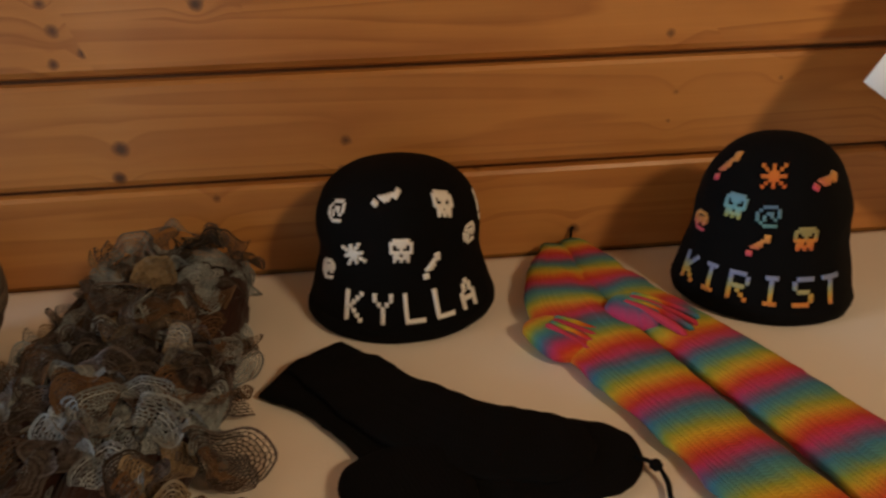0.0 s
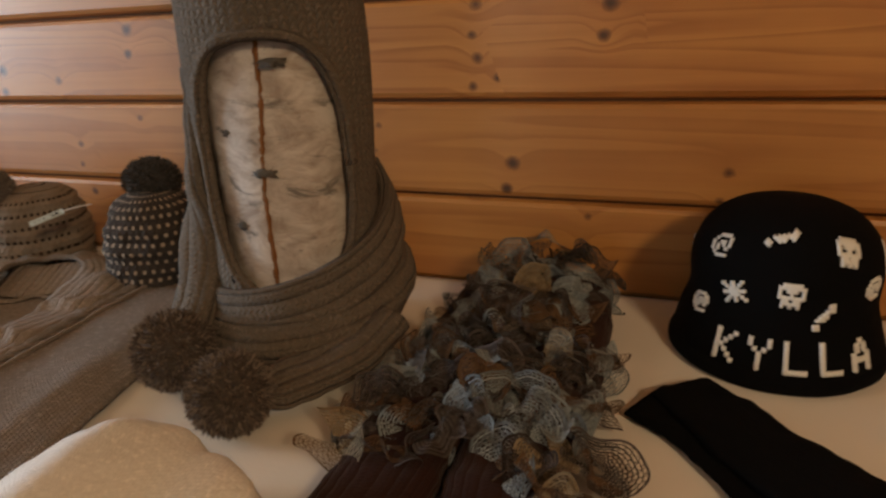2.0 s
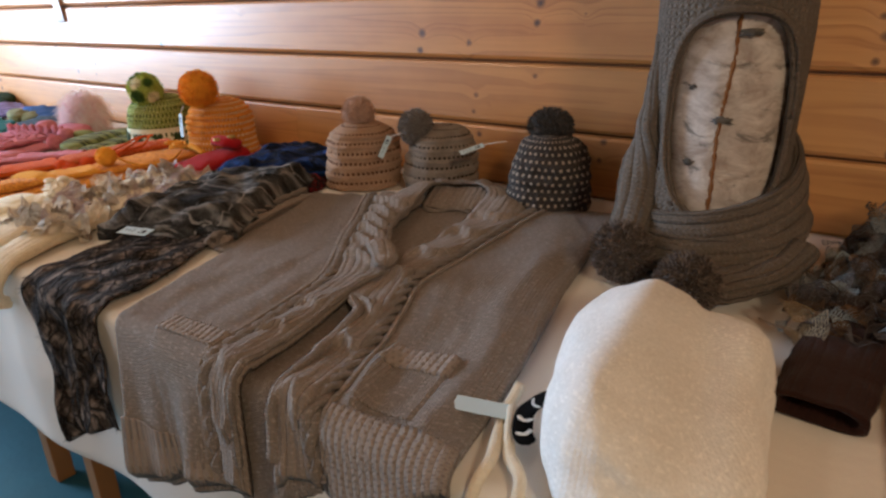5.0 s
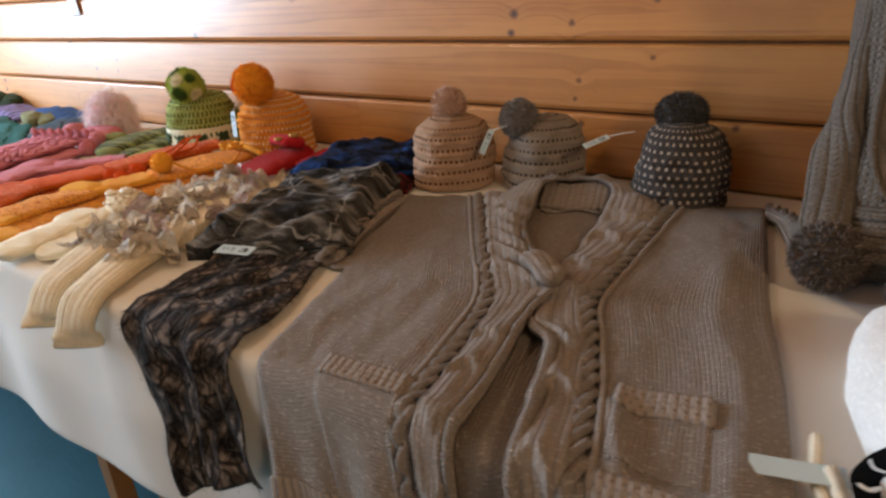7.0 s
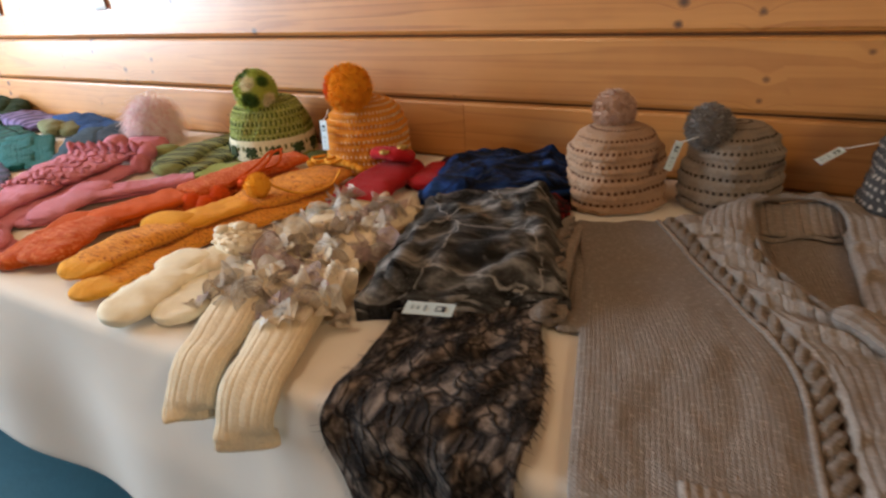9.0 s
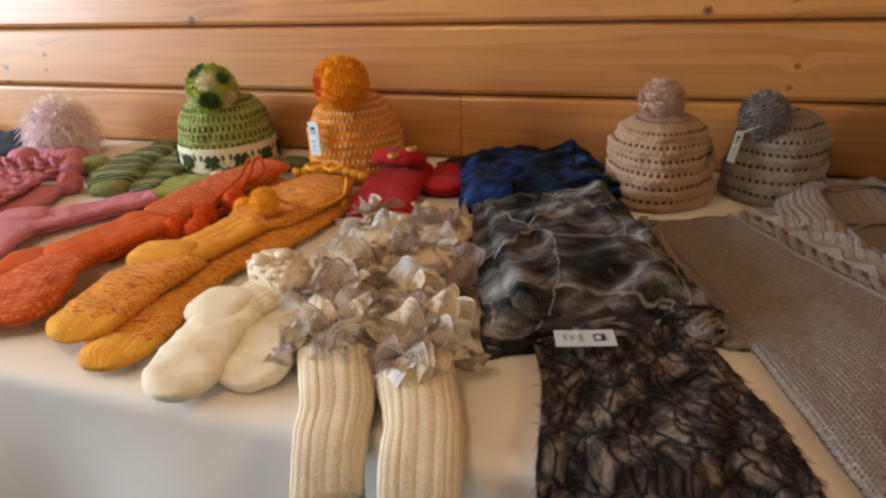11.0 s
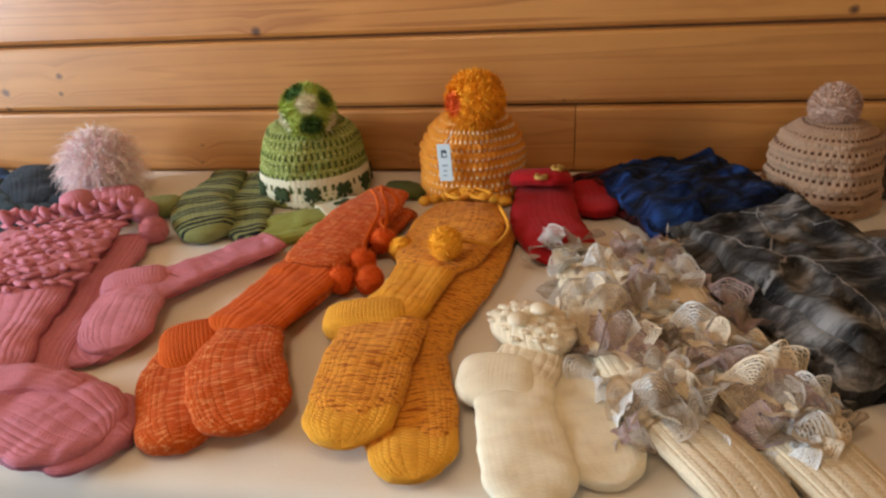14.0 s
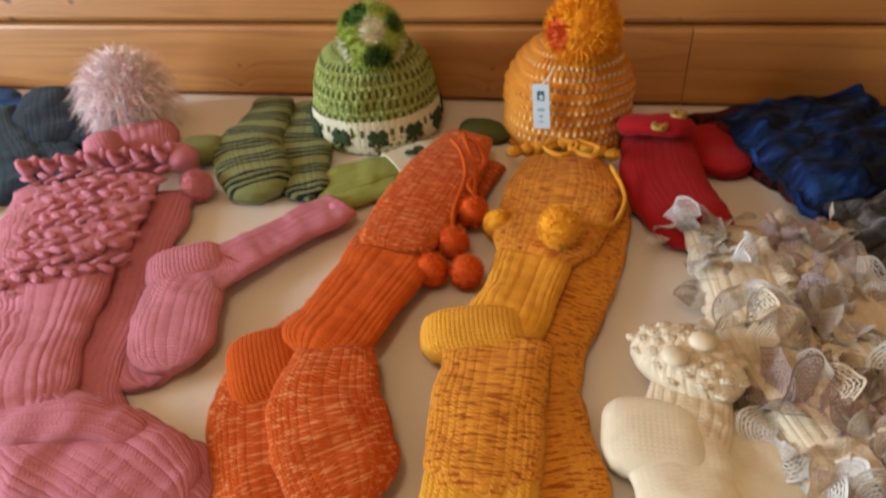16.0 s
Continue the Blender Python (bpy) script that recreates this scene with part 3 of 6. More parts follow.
def trestle_table(xa, xb, front=EDGE_Y):
    ob = thing("table", "long brown wooden table under a white cloth", "table", "tables along the wall")
    part("tabletop", block(xa, xb, front + 0.022, WALL_Y - 0.03, TABLE_Z - 0.032, TABLE_Z - 0.004, 0.003), TOP_WOOD, ob, smooth=False)
    for lx in (xa + 0.10, xb - 0.14):
        for ly in (front + 0.09, WALL_Y - 0.16):
            part("leg", block(lx, lx + 0.045, ly, ly + 0.045, 0.0, TABLE_Z - 0.032, 0.003), TOP_WOOD, ob, smooth=False)
        part("brace", block(lx + 0.01, lx + 0.035, front + 0.135, WALL_Y - 0.16, 0.30, 0.34, 0.003), TOP_WOOD, ob, smooth=False)
    return ob


trestle_table(-4.30, -1.84)
trestle_table(-1.83, -0.31)
trestle_table(-0.07, 1.30, EDGE_Y + 0.10)


def cloth_point(a, b, low):
    x = TX0 + (TX1 - TX0) * a
    depth = (WALL_Y - 0.004 - edge_y(x)) + 0.34 + 0.012 * math.sin(x * 2.3)
    y = WALL_Y - 0.004 - depth * b
    fold = 0.010 * math.sin(x * 7.1 + 0.6 * math.sin(x * 3.0)) + 0.006 * math.sin(x * 17.0 + 1.0) + 0.014
    q = drape(x, y, 0.001 - low, fold)
    if y >= edge_y(x):
        q.z += 0.0015 * noise.noise(Vector((x * 4, y * 4, 0)))
    return q


tagged(part("tablecloth", sheet(cloth_point, 260, 90, 0.0015, (TX1 - TX0, 1.25)), LINEN),
       "white cotton tablecloth hanging over the table's front edge", "tablecloth")


# ---- hats with motifs ----
SKULL = ("0111110", "1111111", "1011101", "1001001", "1111111", "0110110", "0111110", "0101010")
SPIRAL = ("0011110", "0100001", "1001101", "1010101", "1010010", "0100000", "0011110")
STAR = ("1001001", "0101010", "0011100", "1111111", "0011100", "0101010", "1001001")
BONE = ("0000011", "0000011", "0000111", "0001100", "0011100", "0111000", "0000000", "1100000", "1100000")
CLOVER = ("0110110", "1111111", "1111111", "0111110", "1111111", "1101011", "0001000", "0010000")
LETTERS = {
    "K": ("10001", "10010", "10100", "11000", "10100", "10010", "10001"),
    "Y": ("10001", "10001", "01010", "00100", "00100", "00100", "00100"),
    "L": ("10000", "10000", "10000", "10000", "10000", "10000", "11111"),
    "A": ("00100", "01010", "01010", "10001", "11111", "10001", "10001"),
    "I": ("111", "010", "010", "010", "010", "010", "111"),
    "R": ("11110", "10001", "10001", "11110", "10100", "10010", "10001"),
    "S": ("01111", "10000", "10000", "01110", "00001", "00001", "11110"),
    "T": ("11111", "00100", "00100", "00100", "00100", "00100", "00100"),
}


def skin_at(profile, angle, z):
    """The point on a hat's skin at an angle and height, and its outward normal."""
    best = min(range(len(profile)), key=lambda i: abs(profile[i][1] - z))
    i = max(1, min(len(profile) - 2, best))
    a, b = profile[i - 1], profile[i + 1]
    r = float(np.interp(z, [q[1] for q in profile], [q[0] for q in profile]))
    dr, dz = b[0] - a[0], b[1] - a[1]
    n = Vector((math.cos(angle) * dz, math.sin(angle) * dz, -dr)).normalized()
    return Vector((r * math.cos(angle), r * math.sin(angle), z)), n


def motif(rows, cell_x, cell_z, profile, centre, angle, z, tilt=0.0, lift=0.0022):
    """Contrast stitches, one raised V-like lozenge a stitch, laid on a hat's skin."""
    bm = bmesh.new()
    layer = bm.loops.layers.uv.verify()
    w, h = len(rows[0]), len(rows)
    ct, st = math.cos(tilt), math.sin(tilt)
    zs, rs = [q[1] for q in profile], [q[0] for q in profile]
    made, low = {}, {}

    def corner(j2, i2):
        """The lattice point j2, i2, in half stitches; the middles dip to make the V."""
        key = (j2, i2)
        if key not in made:
            u = (j2 / 2 - (w - 1) / 2) * cell_x
            v = ((h - 1) / 2 - i2 / 2 - (0.22 if j2 % 2 == 0 else 0.0)) * cell_z
            u, v = u * ct - v * st, u * st + v * ct
            r = float(np.interp(z + v, zs, rs))
            p, n = skin_at(profile, angle + u / max(r, 0.03), z + v)
            made[key] = bm.verts.new(p + n * lift + Vector(centre))
            low[made[key]] = p - n * 0.003 + Vector(centre)
        return made[key]

    for i, line in enumerate(rows):
        for j, on in enumerate(line):
            if on == "1":
                for a, b in ((2 * j - 1, 2 * j), (2 * j, 2 * j + 1)):
                    f = bm.faces.new([corner(*k) for k in ((a, 2 * i - 1), (b, 2 * i - 1), (b, 2 * i + 1), (a, 2 * i + 1))])
                    for loop in f.loops:
                        loop[layer].uv = (j / w, 1 - (i + 0.5) / h)
    sunk = {}
    for e in [e for e in bm.edges if e.is_boundary]:
        uv = e.link_loops[0][layer].uv.copy()
        pair = [sunk.setdefault(v, bm.verts.new(low[v])) if v not in sunk else sunk[v] for v in e.verts]
        f = bm.faces.new((e.verts[0], e.verts[1], pair[1], pair[0]))
        for loop in f.loops:
            loop[layer].uv = uv
    bmesh.ops.recalc_face_normals(bm, faces=bm.faces)
    return bm


def dense(profile, n=60):
    p = spline(profile, n)
    p[:, 1] = np.maximum.accumulate(p[:, 1])
    return [(max(0.0, float(r)), float(z)) for r, z in p]


def black_hat(centre, label, facing, word, letter_mat, motifs, size=1.0, tall=1.0, crown=0.0):
    hat = thing("knitted_hat", label, "hat", "black lettered hats")
    prof = dense([(r * size * (1 - crown * ease((z - 0.08) / 0.10)), z * tall) for r, z in [(0.119, 0.0), (0.121, 0.012), (0.116, 0.030), (0.109, 0.055), (0.103, 0.075), (0.102, 0.095), (0.103, 0.115), (0.100, 0.135), (0.090, 0.158), (0.070, 0.178), (0.042, 0.189), (0.012, 0.193)]])
    part("hat_body", lathe(prof, 56, 50, centre, seed=centre[0] * 9, wrinkle=0.0026), BLACK, hat)
    part("rolled_brim", lathe([(r * size, z) for r, z in [(0.104, 0.012), (0.109, 0.002), (0.118, 0.000), (0.1235, 0.006), (0.122, 0.016), (0.114, 0.022)]], 56, 20, centre, wrinkle=0.002, seed=3, close=False), BLACK, hat)
    cell = 0.0047
    pitch = 0.0365
    for k, ch in enumerate(word):
        ang = facing + (k - (len(word) - 1) / 2) * pitch / (0.112 if len(word) < 6 else 0.104)
        part("letter", motif(LETTERS[ch], cell, cell * 1.05, prof, centre, ang, 0.042), letter_mat, hat)
    for rows, mat, da, z, tilt, cell_size in motifs:
        part("motif", motif(rows, cell_size * 0.79, cell_size * 0.74, prof, centre, facing + da, z * tall, tilt), mat, hat)
    return hat


KY, KI = (0.064, 0.752, TABLE_Z + 0.003), (0.527, 0.706, TABLE_Z + 0.003)
face_ky = math.atan2(-0.03 - KY[1], 0.04 - KY[0]) + 0.12
face_ki = math.atan2(-0.03 - KI[1], 0.04 - KI[0]) - 0.02
black_hat(KY, "black knitted hat with white skulls, spirals and letters", face_ky, "KYLLA", WHITE_YARN, [
    (SKULL, WHITE_YARN, -0.10, 0.112, -0.05, 0.0047), (SKULL, WHITE_YARN, 0.50, 0.155, -0.25, 0.0045),
    (SPIRAL, WHITE_YARN, -0.95, 0.150, 0.15, 0.0045), (SPIRAL, WHITE_YARN, 0.83, 0.112, 0.1, 0.0045),
    (STAR, WHITE_YARN, -0.66, 0.105, 0.3, 0.0046), (BONE, WHITE_YARN, -0.26, 0.168, -0.55, 0.0040),
    (BONE, WHITE_YARN, 0.24, 0.088, 0.1, 0.0042), (SPIRAL, WHITE_YARN, -1.12, 0.075, 0.2, 0.0045),
    (BONE, WHITE_YARN, 1.22, 0.135, 0.3, 0.0044), (SKULL, WHITE_YARN, 1.9, 0.10, 0.0, 0.0046), (STAR, WHITE_YARN, -2.0, 0.12, 0.0, 0.0046)], 0.98, 0.98)
RAIN_V = gradient_yarn("letter_gradient_yarn", [(0.0, (0.55, 0.16, 0.04)), (0.3, (0.50, 0.36, 0.05)), (0.55, (0.18, 0.36, 0.22)), (0.8, (0.06, 0.24, 0.50)), (1.0, (0.07, 0.26, 0.50))])
SUN_Y = gradient_yarn("sun_yarn", [(0.0, (0.55, 0.12, 0.03)), (1.0, (0.55, 0.20, 0.03))])
SEA_Y = gradient_yarn("sea_yarn", [(0.0, (0.35, 0.36, 0.08)), (0.4, (0.07, 0.32, 0.46)), (1.0, (0.05, 0.22, 0.46))])
MOSS_Y = gradient_yarn("moss_yarn", [(0.0, (0.55, 0.12, 0.03)), (0.45, (0.50, 0.22, 0.04)), (0.6, (0.16, 0.26, 0.10)), (1.0, (0.16, 0.26, 0.12))])
STEEL_Y = gradient_yarn("steel_yarn", [(0.0, (0.10, 0.24, 0.24)), (1.0, (0.10, 0.14, 0.26))])
ROSE_Y = gradient_yarn("rose_yarn", [(0.0, (0.55, 0.06, 0.12)), (0.5, (0.50, 0.22, 0.04)), (1.0, (0.55, 0.34, 0.05))])
black_hat(KI, "black knitted hat with rainbow skulls, sun and letters", face_ki, "KIRIST", RAIN_V, [
    (STAR, SUN_Y, 0.0, 0.160, 0.1, 0.0047), (SKULL, SEA_Y, -0.42, 0.125, 0.0, 0.0047), (SPIRAL, STEEL_Y, 0.02, 0.120, 0.1, 0.0047),
    (SKULL, MOSS_Y, 0.50, 0.098, 0.0, 0.0047), (BONE, ROSE_Y, -0.04, 0.087, 0.0, 0.0042), (BONE, ROSE_Y, -0.85, 0.160, 0.3, 0.0045),
    (BONE, ROSE_Y, 0.80, 0.155, -0.6, 0.0045), (SPIRAL, ROSE_Y, -0.95, 0.095, 0.0, 0.0047)], 0.88, 1.06, 0.12)


# ---- hang tags ----
def hang_tag(at, size, pitch, yaw, spin, label, string_to=None, marks=True, paper=None):
    """A small paper tag with a printed square and two lines, on a thread."""
    ob = thing("price_tag", label, "price tag", "paper price tags")
    m = Matrix.Translation(at) @ Euler((radians(pitch), 0, radians(yaw))).to_matrix().to_4x4() @ Matrix.Rotation(radians(spin), 4, "Y")
    w, h = size

    def flat(x0, x1, z0, z1, lift, mat, name):
        bm = block(x0, x1, -0.0004 - lift, 0.0004 - lift, z0, z1)
        bmesh.ops.transform(bm, matrix=m, verts=bm.verts)
        part(name, bm, mat, ob, smooth=False)

    flat(-w / 2, w / 2, -h / 2, h / 2, 0.0, paper or PAPER, "card")
    if marks:
        flat(-w * 0.20, w * 0.20, h * 0.14, h * 0.34, 0.0008, INK, "printed_square")
        flat(-w * 0.08, w * 0.16, h * 0.17, h * 0.26, 0.0014, PAPER, "printed_square")
        flat(-w * 0.22, w * 0.20, -h * 0.10, -h * 0.05, 0.0008, PALE_INK, "printed_line")
        flat(-w * 0.14, w * 0.10, -h * 0.24, -h * 0.20, 0.0008, PALE_INK, "printed_line")
        flat(-w * 0.20, w * 0.12, -h * 0.36, -h * 0.33, 0.0008, PALE_INK, "printed_line")
    if string_to is not None:
        top = m @ Vector((0, -0.0006, h * 0.46))
        mid = (top + Vector(string_to)) / 2 + Vector((0.004, -0.002, 0.002))
        cord([tuple(top), tuple(mid), tuple(string_to)], 0.0009, WHITE_YARN, ob, "thread", 12)
    return ob


# ---- pompom hats along the wall ----
def pom_hat(centre, r, h, material, label, pom_at, pom_r, pom_mat, pom_core, seed, ridges=0, pom_squash=(1, 1, 1), lean=(0, 0), group="pompom hats", brim=None, wrinkle=0.008, stitch=None):
    hat = thing("pompom_hat", label, "hat", group)
    rows = [(0.93, 0.0), (1.02, 0.02), (1.04, 0.12), (1.03, 0.3), (1.0, 0.5), (0.95, 0.66), (0.82, 0.82), (0.58, 0.94), (0.25, 0.99), (0.05, 1.0)]
    prof = dense([(a * r, b * h) for a, b in rows], 70)
    if ridges:
        prof = [(q + 0.0018 * math.sin(z / h * ridges * 2 * math.pi) * (1 if z < h * 0.85 else 0.3), z) for q, z in prof]
    part("hat_body", lathe(prof, 216 if stitch else 56, 130 if stitch else 80 if ridges else 48, centre, seed=seed, wrinkle=wrinkle, lean=lean, stitch=stitch), material, hat)
    if brim:
        part("brim", lathe([(0.96 * r, 0.0), (1.06 * r, 0.003), (1.075 * r, 0.012), (1.04 * r, 0.022)], 48, 14, centre, seed=seed, wrinkle=0.003, close=False), brim, hat)
    pompom(hat, pom_at, pom_r, pom_mat, seed, pom_squash, pom_core)
    return hat, prof


Z = TABLE_Z + 0.003
DOT_DARK = knit("charcoal_dotted_wool", (0.052, 0.045, 0.042), wale=0.007, row=0.006, dots=((0.38, 0.31, 0.25), 0.0150, 0.0150, 0.38, 0.40))
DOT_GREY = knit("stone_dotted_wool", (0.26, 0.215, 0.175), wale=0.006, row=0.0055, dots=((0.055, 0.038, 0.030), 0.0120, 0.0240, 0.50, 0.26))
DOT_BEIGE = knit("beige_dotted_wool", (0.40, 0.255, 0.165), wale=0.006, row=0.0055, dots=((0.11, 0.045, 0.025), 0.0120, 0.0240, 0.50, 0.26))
CHAR_POM = yarn("charcoal_pom_yarn", [(0.035, 0.033, 0.033), (0.06, 0.056, 0.054), (0.09, 0.082, 0.078)])
GREY_POM = yarn("grey_pom_yarn", [(0.13, 0.115, 0.105), (0.19, 0.17, 0.155), (0.26, 0.235, 0.215)])
BEIGE_POM = yarn("beige_pom_yarn", [(0.42, 0.27, 0.20), (0.50, 0.33, 0.25), (0.56, 0.38, 0.30)])
pom_hat((-0.872, 0.752, Z), 0.080, 0.156, DOT_DARK, "charcoal knitted hat with pale dots and dark pompom", (-0.885, 0.775, 0.918), 0.043, CHAR_POM, None, 4, ridges=5, stitch=(0.0120, 0.0120, 0.0028), wrinkle=0.010, pom_squash=(1.12, 1, 0.85))
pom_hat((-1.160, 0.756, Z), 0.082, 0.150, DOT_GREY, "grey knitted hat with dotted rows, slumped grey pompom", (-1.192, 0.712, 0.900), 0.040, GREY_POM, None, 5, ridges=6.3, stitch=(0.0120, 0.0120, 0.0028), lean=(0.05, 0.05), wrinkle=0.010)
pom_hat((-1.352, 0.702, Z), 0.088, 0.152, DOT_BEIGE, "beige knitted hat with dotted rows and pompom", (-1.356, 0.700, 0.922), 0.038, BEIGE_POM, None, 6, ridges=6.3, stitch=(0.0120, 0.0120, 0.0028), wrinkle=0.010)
hang_tag((-1.235, 0.652, 0.862), (0.013, 0.052), -18, 28, 24, "pale paper tag hanging from the grey hat", (-1.20, 0.675, 0.892))
hang_tag((-1.005, 0.662, 0.880), (0.013, 0.052), -60, 30, 62, "pale paper tag lying against the charcoal hat", (-0.945, 0.700, 0.895))

ORANGE_HAT = knit("orange_white_wool", (0.70, 0.27, 0.035), wale=0.010, row=0.011, relief=0.9, dots=((0.85, 0.66, 0.42), 0.0115, 0.0175, 0.40, 0.42))
ORANGE_POM = patched_yarn("amber_pom_yarn", (0.80, 0.34, 0.02), [((-1.990, 0.635, 0.950), 0.026, (0.70, 0.13, 0.03))])
pom_hat((-1.962, 0.738, Z), 0.096, 0.165, ORANGE_HAT, "orange and white crocheted hat with amber pompom", (-1.948, 0.672, 0.948), 0.052, ORANGE_POM, None, 7, ridges=9, stitch=(0.0115, 0.0175, 0.0055))
hang_tag((-2.000, 0.632, 0.848), (0.025, 0.066), -6, -14, -6, "pale blue paper tag hanging on the orange hat", (-1.985, 0.64, 0.905))

GREEN_HAT = knit("green_white_wool", (0.28, 0.335, 0.085), wale=0.008, row=0.012, dots=((0.085, 0.11, 0.028), 0.0130, 0.020, 0.42, 0.70), flecks=(0.60, 0.62, 0.34), relief=0.9)
WHITE_GREEN = knit("white_green_stitch", (0.74, 0.70, 0.52), wale=0.010, row=0.010, dots=((0.09, 0.11, 0.03), 0.0160, 0.040, 0.42, 0.30))
LEAF_POM = patched_yarn("leaf_pom_yarn", (0.38, 0.48, 0.10), [
    ((-2.245, 0.642, 0.958), 0.026, (0.72, 0.70, 0.52)), ((-2.305, 0.668, 0.912), 0.026, (0.70, 0.70, 0.55)), ((-2.218, 0.690, 0.905), 0.022, (0.70, 0.68, 0.50)),
    ((-2.240, 0.645, 0.908), 0.026, (0.045, 0.11, 0.022)), ((-2.280, 0.668, 0.972), 0.024, (0.05, 0.12, 0.025)), ((-2.220, 0.680, 0.955), 0.018, (0.05, 0.12, 0.025))])
gh, gprof = pom_hat((-2.285, 0.742, Z), 0.103, 0.155, GREEN_HAT, "green and white hat with clover border and pompom", (-2.262, 0.690, 0.928), 0.051, LEAF_POM, None, 8, group="pompom hats", stitch=(0.0130, 0.0100, 0.0040))
band = [(r + 0.0025, z) for r, z in gprof if z < 0.062]
part("white_band", lathe(band, 56, 24, (-2.285, 0.742, Z), seed=8, wrinkle=0.005, close=False), WHITE_GREEN, gh, "white band with clover leaves")
DEEP_YARN = plain("clover_yarn", (0.035, 0.058, 0.020), 0.9, 0.2, 200.0)
for k in range(10):
    part("clover", motif(CLOVER, 0.0045, 0.0040, band, (-2.285, 0.742, Z), -math.pi / 2 + (k - 4.5) * 0.56, 0.027, 0.0, 0.0045), DEEP_YARN, gh)
part("brim", lathe([(0.097, 0.0), (0.106, 0.002), (0.109, 0.008), (0.107, 0.015)], 48, 12, (-2.285, 0.742, Z), close=False), knit("lime_rib", (0.36, 0.42, 0.12), rib=0.006), gh)


# ---- birch log in a hooded scarf ----
LOG = Vector((-0.518, 0.640, TABLE_Z + 0.003))
FACE = math.atan2(-0.91, 0.34)
log_r = 0.090


def log_skin():
    bm = bmesh.new()
    rows, n, around = [], 60, 48
    for i in range(n):
        z = 0.70 * i / (n - 1)
        ring = []
        for j in range(around):
            w = 2 * math.pi * j / around
            q = Vector((math.cos(w), math.sin(w), z))
            r = log_r + 0.0025 * noise.noise(Vector((q.x * 2, q.y * 2, z * 9))) + 0.0016 * noise.noise(Vector((q.x * 8, q.y * 8, z * 60)))
            ring.append(bm.verts.new(LOG + Vector((r * q.x, r * q.y, z))))
        rows.append(ring)
    grid_faces(bm, rows, lambda a, b: (b / around * 0.565, 0.70 * a / (n - 1)), True)
    bm.faces.new(rows[-1])
    bm.faces.new(rows[0])
    bmesh.ops.recalc_face_normals(bm, faces=bm.faces)
    return bm


birch = thing("birch_log", "upright birch log with pale peeling bark", "log")
part("bark", log_skin(), BARK, birch)
CRACK = plain("inner_bark", (0.20, 0.085, 0.028), 0.9, 0.35, 90.0, 0.002)


def on_log(da, z, lift):
    w = FACE + da
    return tuple(LOG + Vector((math.cos(w) * (log_r + lift), math.sin(w) * (log_r + lift), z)))


part("split", tube([(*on_log(-0.02 - 0.20 * s + 0.03 * math.sin(9 * s), 0.40 - 0.33 * s, -0.0005), 0.0038, 0.0030) for s in np.linspace(0, 1, 12)], 60, 8, 1.0, wrinkle=0.003, grain=160.0), CRACK, birch, "long brown split in the bark")
for da, z, w in ((-0.12, 0.245, 0.020), (-0.40, 0.060, 0.026), (0.30, 0.098, 0.030), (0.10, 0.365, 0.024), (-0.55, 0.18, 0.012), (-0.62, 0.29, 0.010)):
    part("bark_scar", ball(1.0, on_log(da, z, -0.002), (w * 0.8, w * 0.4, 0.0055), 3, 0.9, z * 50), plain("bark_scar", (0.11, 0.10, 0.09), 0.85, 0.5, 120.0, 0.003), birch)

scarf = thing("hooded_scarf", "taupe knitted hooded scarf with pompoms round a log", "scarf")
HOLE = (0.245, 0.150, 0.93)     # middle height, half height, half angle of the hood's opening


def hood():
    bm = bmesh.new()
    rows, n, around, r = [], 76, 96, log_r + 0.017
    zs = np.linspace(0.05, 0.74, n)
    for z in zs:
        ring = []
        for j in range(around):
            w = FACE + 2 * math.pi * j / around
            d = noise.noise(Vector((math.cos(w) * 2.2, math.sin(w) * 2.2, z * 7)))
            rr = r + 0.004 * d + 0.012 * max(0.0, 0.17 - z) / 0.12 - 0.05 * max(0.0, z - 0.62)
            ring.append(bm.verts.new(LOG + Vector((rr * math.cos(w), rr * math.sin(w), z))))
        rows.append(ring)
    grid_faces(bm, rows, lambda a, b: (b / around * 0.66, 0.69 * a / n), True)
    gone = []
    for f in bm.faces:
        c = f.calc_center_median() - LOG
        a = math.atan2(c.y, c.x) - FACE
        a = (a + math.pi) % (2 * math.pi) - math.pi
        e = (abs(c.z - HOLE[0]) / HOLE[1]) ** 2.6 + (abs(a) / HOLE[2]) ** 2.6
        if e < 1:
            gone.append(f)
    bmesh.ops.delete(bm, geom=gone, context="FACES")
    return bm


part("hood", hood(), SCARF_PLAIN, scarf)
rim = []
for k in range(33):
    w = 2 * math.pi * k / 32
    c, s = math.cos(w), math.sin(w)
    da, dz = math.copysign(abs(c) ** 0.77, c) * HOLE[2], math.copysign(abs(s) ** 0.77, s) * HOLE[1]
    rim.append((*on_log(da, HOLE[0] + dz, 0.014), 0.0075, 0.0075))
part("hood_edge", tube(rim, 120, 10, 1.0, wrinkle=0.002, round_end=False), SCARF, scarf)


def round_log(a0, a1, z0, z1, lift, n=9, bow=0.0):
    return [(math.cos(FACE + a) * (log_r + lift), math.sin(FACE + a) * (log_r + lift), z0 + (z1 - z0) * s - bow * math.sin(math.pi * s)) for s, a in ((s, a0 + (a1 - a0) * s) for s in np.linspace(0, 1, n))]


